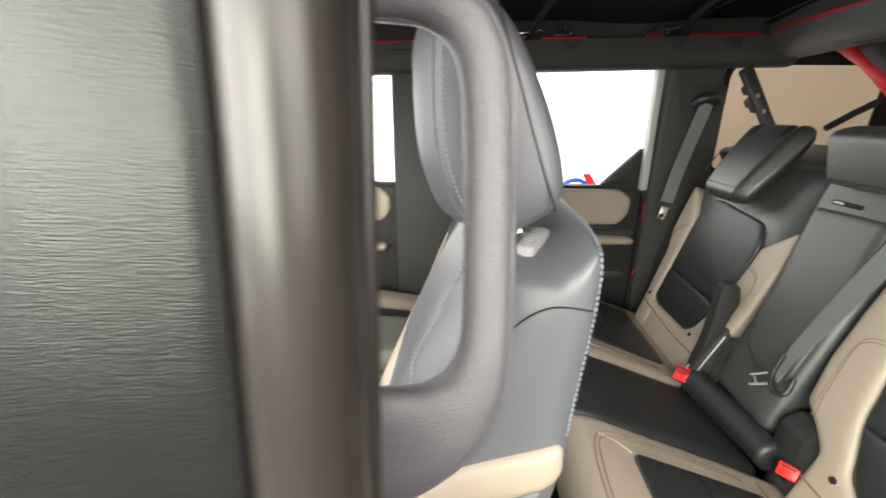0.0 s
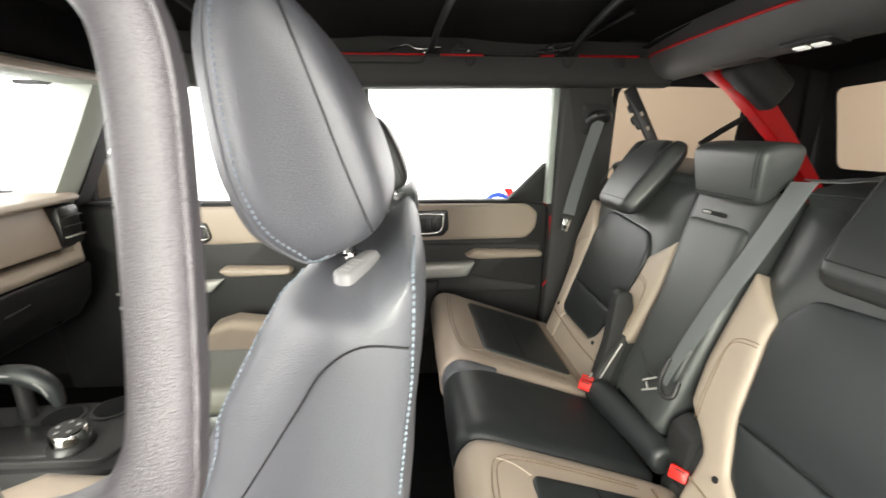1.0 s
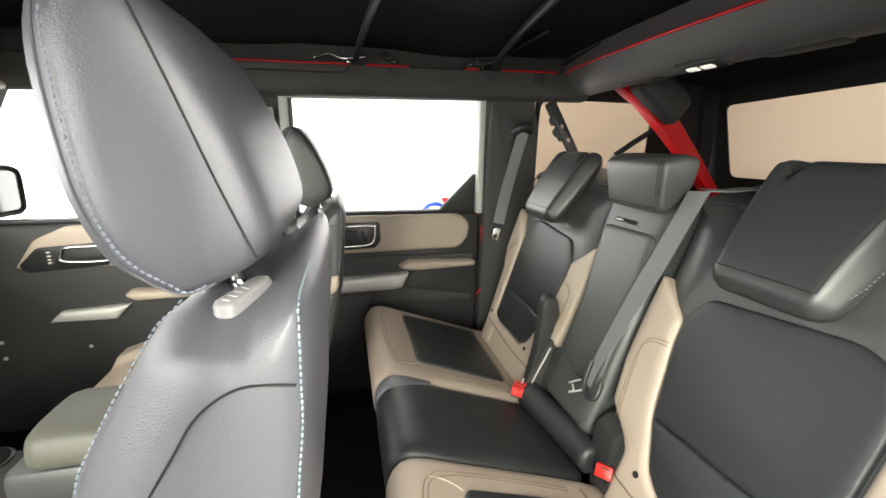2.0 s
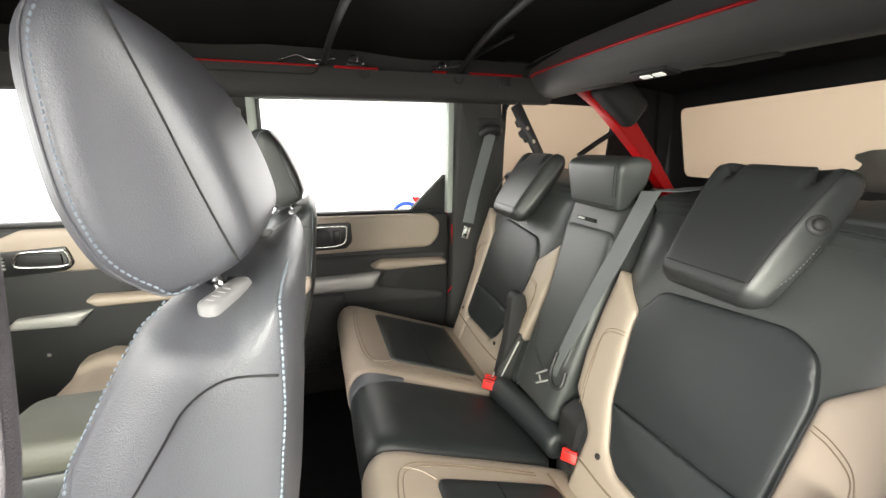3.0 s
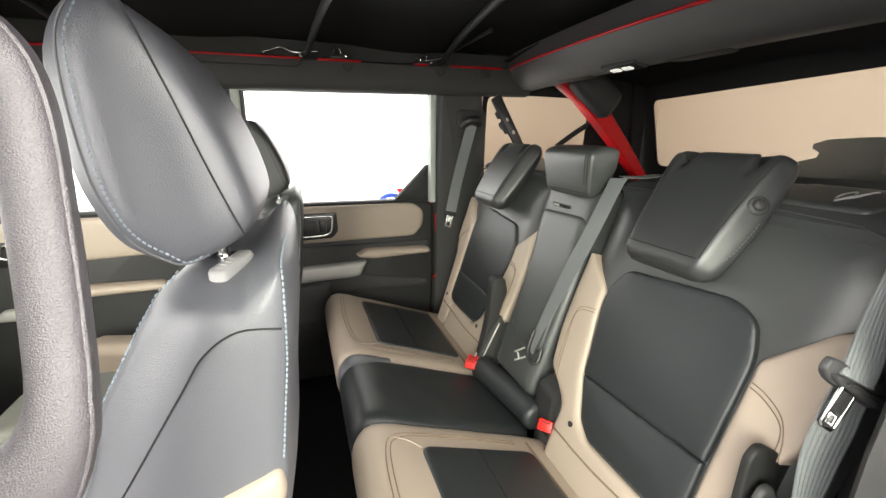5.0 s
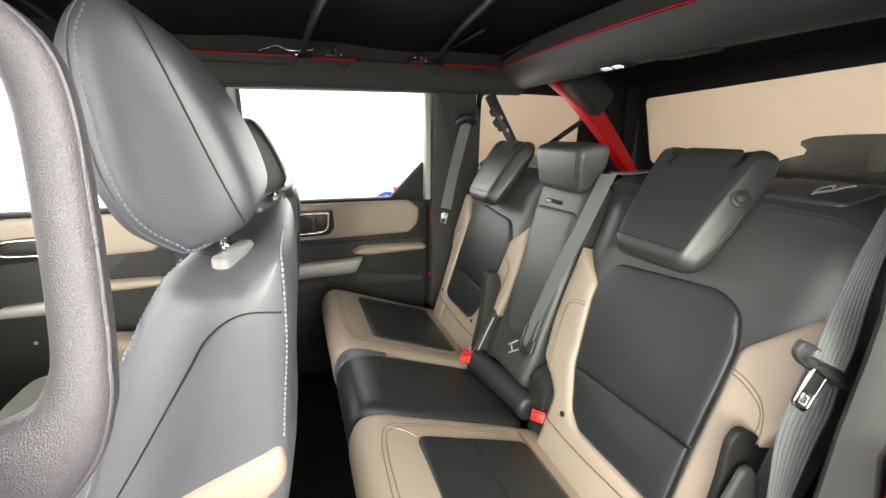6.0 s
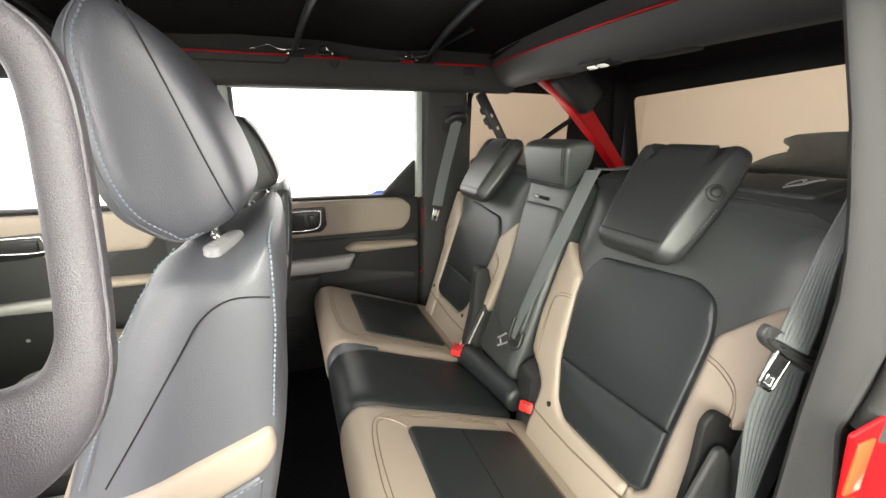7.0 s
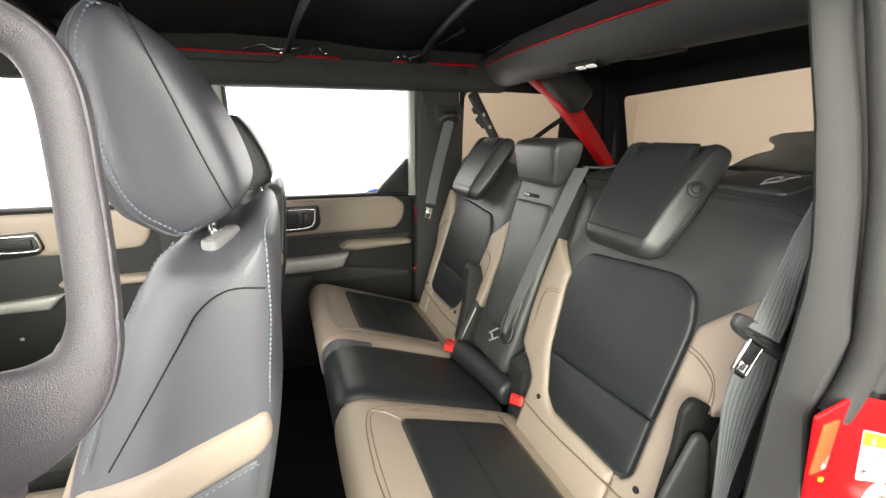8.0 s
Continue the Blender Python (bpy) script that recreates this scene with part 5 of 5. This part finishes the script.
ribbon("webbing", list(zip(spline(left, 5), spline(right, 5))), WEB, nb, thick=0.0024)
# flat oval stop, threaded on the strap: a plate with a raised front bar
oval = rounded(V2([(0.322, 1.396), (0.331, 1.409), (0.350, 1.402), (0.430, 1.360), (0.456, 1.346), (0.467, 1.332), (0.458, 1.319), (0.438, 1.320), (0.355, 1.368), (0.333, 1.382)]), 0.009, 4)
flat = lambda u, v, h: (u, -0.678 - h, v)
stop = extrude("tongue_stop", oval, flat, 0.0, 0.008, PLASTIC, nb, "black plastic tongue stop", bevel=0.003)
extrude("front_bar", rounded(V2([(0.332, 1.392), (0.344, 1.388), (0.424, 1.346), (0.448, 1.338), (0.456, 1.329), (0.450, 1.322), (0.436, 1.325), (0.352, 1.373), (0.336, 1.384)]), 0.006, 4), flat, 0.007, 0.014, PLASTIC, stop, bevel=0.003)
tube("slot", [flat(u, v, 0.0145) for u, v in ((0.358, 1.375), (0.425, 1.338))], 0.0016, SEAM, stop, n=6)
tp = lambda u, v, h: (0.361 + 0.82 * u + 0.50 * v, -0.687 - h, 1.362 - 0.52 * u + 0.80 * v)
frame_pts = [(-0.014, 0.004), (0.022, 0.004), (0.022, -0.040), (0.017, -0.045), (-0.009, -0.045), (-0.014, -0.040), (-0.014, 0.004)]
tube("tongue", [tp(u, v, 0.003) for u, v in frame_pts], 0.0022, CHROME, nb, "bright steel belt tongue", n=8)
extrude("tongue_body", rounded(V2([(-0.013, 0.006), (0.021, 0.006), (0.021, -0.024), (-0.013, -0.024)]), 0.003), tp, 0.0, 0.004, GLOSS, nb, "black plastic tongue cover", bevel=0.0008)
extrude("tongue_plate", rounded(V2([(-0.013, -0.024), (0.021, -0.024), (0.021, -0.044), (-0.013, -0.044)]), 0.003), tp, 0.0, 0.002, GLOSS, nb, bevel=0.0006)
tube("tongue_slot", [tp(u, v, 0.003) for u, v in ((-0.004, -0.027), (0.012, -0.027), (0.012, -0.039), (-0.004, -0.039), (-0.004, -0.027))], 0.0013, CHROME, nb, "steel tongue slot", n=6)

# ---- front of the cabin ----
dash = thing("dashboard", "beige and black dashboard with padded top and dark lower edge", "dashboard")
top = rounded(V2([(-1.90, 1.40), (-1.42, 1.418), (-1.36, 1.412), (-1.345, 1.398), (-1.36, 1.385), (-1.45, 1.376), (-1.90, 1.34)]), 0.012)
loft("top_pad", [[(q.x + 0.015 * abs(y / 0.7) ** 3 * -2, y + CENTRE, q.y) for q in top] for y in (-0.74, -0.72, -0.4, 0.0, 0.4, 0.66, 0.70)], BEIGE, dash, "padded beige dashboard top")
fp = rounded(V2([(-1.46, 1.385), (-1.415, 1.38), (-1.395, 1.30), (-1.385, 1.235), (-1.46, 1.225)]), 0.01)
loft("fascia", [[(q.x, y, q.y) for q in fp] for y in (-0.70, 0.0, 0.60, 0.625)], BEIGE, dash, "beige fascia panel")
lip = rounded(V2([(-1.46, 1.215), (-1.37, 1.218), (-1.345, 1.200), (-1.35, 1.178), (-1.46, 1.168)]), 0.010)
loft("lip", [[(q.x - (0.05 if y > 0.7 else 0), y, q.y + (0.06 if y > 0.7 else 0)) for q in lip] for y in (-0.70, 0.0, 0.55, 0.66, 0.72)], BEIGE, dash, "beige lower rail")
rbox("vent", (0.09, 0.10, 0.15), (-1.425, 0.685, 1.305), GLOSS, dash, "black air vent", r=0.02)
for k in range(3):
    rbox("vent_blade", (0.012, 0.085, 0.006), (-1.377, 0.685, 1.27 + 0.035 * k), SILVER if k == 0 else PLASTIC, dash, r=0.002)
glv = rounded(V2([(-1.46, 1.17), (-1.36, 1.172), (-1.38, 1.05), (-1.44, 0.96), (-1.60, 0.93), (-1.60, 1.17)]), 0.02)
loft("glovebox", [[(q.x, y, q.y) for q in glv] for y in (-0.70, 0.0, 0.60, 0.70)], GLOSS, dash, "glossy black glovebox")
tube("glovebox_latch", [(-1.375, 0.36, 1.10), (-1.372, 0.44, 1.105)], 0.006, PLASTIC_GREY, dash)
rbox("core", (0.45, 1.44, 0.22), (-1.68, CENTRE, 1.27), PLASTIC, dash, r=0.02)

con = thing("centre_console", "black and grey centre console with armrest, shifter and dial", "centre console")
rbox("body", (0.85, 0.24, 0.36), (-0.95, 0.045, 0.765), PLASTIC, con, r=0.03)
cp_ = lambda u, v, h: (u, v, 0.948 + h)
extrude("top_plate", rounded(V2([(-1.34, -0.05), (-1.34, 0.14), (-0.86, 0.15), (-0.82, 0.045), (-0.86, -0.06)]), 0.03), cp_, -0.02, 0.008, PLASTIC, con, bevel=0.004)
extrude("gloss_panel", rounded(V2([(-1.30, -0.045), (-1.30, 0.06), (-1.03, 0.05), (-0.92, 0.0), (-0.92, -0.05)]), 0.03), cp_, 0.008, 0.016, GLOSS, con, bevel=0.004)
kc = Vector((-0.958, -0.010, 0.960))
tube("dial_base", [kc, kc + Vector((0, 0, 0.012)), kc + Vector((0, 0, 0.016))], [0.045, 0.040, 0.034], GLOSS, con, n=28)
dial = tube("dial", [kc + Vector((0, 0, 0.012)), kc + Vector((0, 0, 0.034)), kc + Vector((0, 0, 0.038)), kc + Vector((0, 0, 0.038))], [0.036, 0.034, 0.031, 0.004], CHROME, con, "round dark chrome drive mode dial", n=32)
tube("dial_cap", [kc + Vector((0, 0, 0.037)), kc + Vector((0, 0, 0.0405)), kc + Vector((0, 0, 0.041)), kc + Vector((0, 0, 0.041))], [0.031, 0.031, 0.028, 0.003], PLASTIC_GREY, dial, "dark grey dial face", n=32)
for k in range(5):
    a = 0.5 + k * 1.25
    rbox("dial_mark", (0.007, 0.007, 0.001), (kc.x + 0.02 * math.cos(a), kc.y + 0.02 * math.sin(a), kc.z + 0.0415), GUIDE, dial, r=0)
for cx, cy in ((-0.95, 0.115), (-1.045, 0.085)):
    tube("cup_holder", [(cx, cy, 0.953), (cx, cy, 0.960), (cx, cy, 0.961)], [0.046, 0.046, 0.040], GLOSS, con, "dark rimmed cup holder", n=28)
    # Black disc caps the holder; the well's shade is put into its colour.
    tube("cup_shade", [(cx, cy, 0.95), (cx, cy, 0.9625)], [0.038, 0.040], CARPET, con, n=28)
tube("shifter", spline([(-1.13, 0.10, 0.955), (-1.13, 0.10, 1.00), (-1.13, 0.10, 1.06)], 4), 0.016, GLOSS, con, "black gear shifter", n=12)
sh = spline([(-1.22, 0.10, 1.060), (-1.166, 0.10, 1.072), (-1.110, 0.10, 1.066), (-1.070, 0.10, 1.035), (-1.055, 0.10, 0.985)], 5)
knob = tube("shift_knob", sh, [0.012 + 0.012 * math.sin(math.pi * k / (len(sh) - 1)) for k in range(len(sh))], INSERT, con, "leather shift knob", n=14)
tube("knob_trim", [q + Vector((0, -0.020, 0.006)) for q in sh[3:-3]], 0.0022, GUIDE, knob, n=8)
ar = rounded(V2([(-0.052, 1.040), (-0.058, 1.072), (-0.045, 1.104), (0.0, 1.112), (0.09, 1.112), (0.128, 1.104), (0.138, 1.072), (0.132, 1.040)]), 0.016)
secs = []
for x, k in ((-0.768, 0.80), (-0.760, 0.92), (-0.74, 1.0), (-0.60, 1.0), (-0.46, 1.0)):
    secs.append([(x, 0.045 + (q.x - 0.045) * k, 1.062 + (q.y - 1.062) * k) for q in ar])
loft("armrest", secs, ARMREST, con, "padded armrest lid")
rbox("armrest_box", (0.36, 0.19, 0.13), (-0.63, 0.045, 0.975), LEATHER, con, r=0.02)

# windscreen surround
ap = thing("windscreen_pillar", "pale grey windscreen pillar trim", "pillar", kind="structure")
loft("trim", [[(x + dx, y, z) for dx, y in ((-0.12, 0.80), (-0.13, 0.73), (-0.08, 0.695), (0.03, 0.70), (0.05, 0.76), (0.04, 0.82))] for x, z in ((-1.50, 1.34), (-1.445, 1.43), (-1.35, 1.60), (-1.262, 1.765), (-1.22, 1.84))], PALE_TRIM, ap, sharp=50)
loft("door_frame", [[(x + dx, y, z) for dx, y in ((0.0, 0.84), (-0.0, 0.80), (0.055, 0.79), (0.06, 0.85))] for x, z in ((-1.50, 1.34), (-1.435, 1.45), (-1.325, 1.66), (-1.268, 1.77), (-1.25, 1.80))], PLASTIC, ap, "dark window frame")
hd = thing("windscreen_header", "pale windscreen header with a folded sun visor", "windscreen header", kind="structure")
rbox("header", (0.14, 1.5, 0.06), (-1.27, CENTRE, 1.80), PALE_TRIM, hd, r=0.02)
rbox("sun_visor", (0.16, 0.46, 0.022), (-1.16, 0.42, 1.782), BEIGE, hd, "beige folded sun visor", r=0.01, rot=(0, 8, 0))
tagged(rbox("cowl", (0.5, 1.5, 0.05), (-2.15, CENTRE, 1.22), PLASTIC, r=0.02), "dark cowl ahead of the windscreen", "cowl", kind="structure")

mir = thing("door_mirror", "black exterior door mirror with square glass", "door mirror")
mo = [(-1.515, 1.352), (-1.505, 1.42), (-1.492, 1.51), (-1.465, 1.532), (-1.352, 1.528), (-1.322, 1.508), (-1.326, 1.372), (-1.345, 1.352)]
mp_ = lambda u, v, h: (-1.41 + 0.14 * (u + 1.41) + 0.99 * h, 1.0 + 1.30 * (u + 1.41) - 0.11 * h, v)
extrude("housing", rounded(V2(mo), 0.02), mp_, -0.09, 0.004, SHADOWY, mir, bevel=0.006)
extrude("mirror_glass", inset(rounded(V2(mo), 0.02), 0.015), mp_, 0.004, 0.006, MIRROR, mir, "mirror glass")
tube("rim", [mp_(q.x, q.y, 0.006) for q in rounded(V2(mo), 0.02) + rounded(V2(mo), 0.02)[:1]], 0.006, SHADOWY, mir, "black mirror rim", n=8)
rbox("stalk", (0.08, 0.16, 0.06), (-1.47, 0.93, 1.36), PLASTIC, mir, r=0.02)

# ---- wall signs seen through the windows ----
sg1 = thing("wall_sign", "blue and red painted sign on the white wall", "wall sign")
wy = lambda u, v, h: (u, 4.145 - h, v)
tube("ring", [(0.90 + 0.16 * math.cos(a), 4.135, 0.76 + 0.15 * math.sin(a)) for a in [2 * math.pi * k / 32 for k in range(33)]], 0.028, BLUE_SIGN, sg1, "blue painted ring")
extrude("bar", V2([(1.047, 0.849), (0.968, 0.985), (1.066, 0.985), (1.152, 0.849), (1.25, 0.68), (1.15, 0.68)]), wy, 0, 0.012, RED_SIGN, sg1, "red slanted bar")
sg2 = thing("wall_sign", "two small red slanted bars on the white wall", "wall sign")
for k in (0, 0.10):
    extrude("bar", V2([(-2.172 + k, 2.005), (-2.10 + k, 2.083), (-2.05 + k, 2.083), (-2.12 + k, 2.005)]), wy, 0, 0.012, RED_SIGN, sg2)

# ---- window panes ----
def pane(name, size, c, rot, label):
    p = tagged(rbox(name, size, c, GLASS, r=0, rot=rot), label, "window pane", kind="structure")
    p.visible_shadow = False
    return p


pane("quarter_window", (0.74, 0.004, 0.40), (0.95, 0.795, 1.615), (3.4, 0, 0), "clear plastic soft top quarter window")
pane("rear_window", (0.004, 1.42, 0.42), (1.478, 0.07, 1.67), (0, -5.7, 0), "clear plastic soft top rear window")
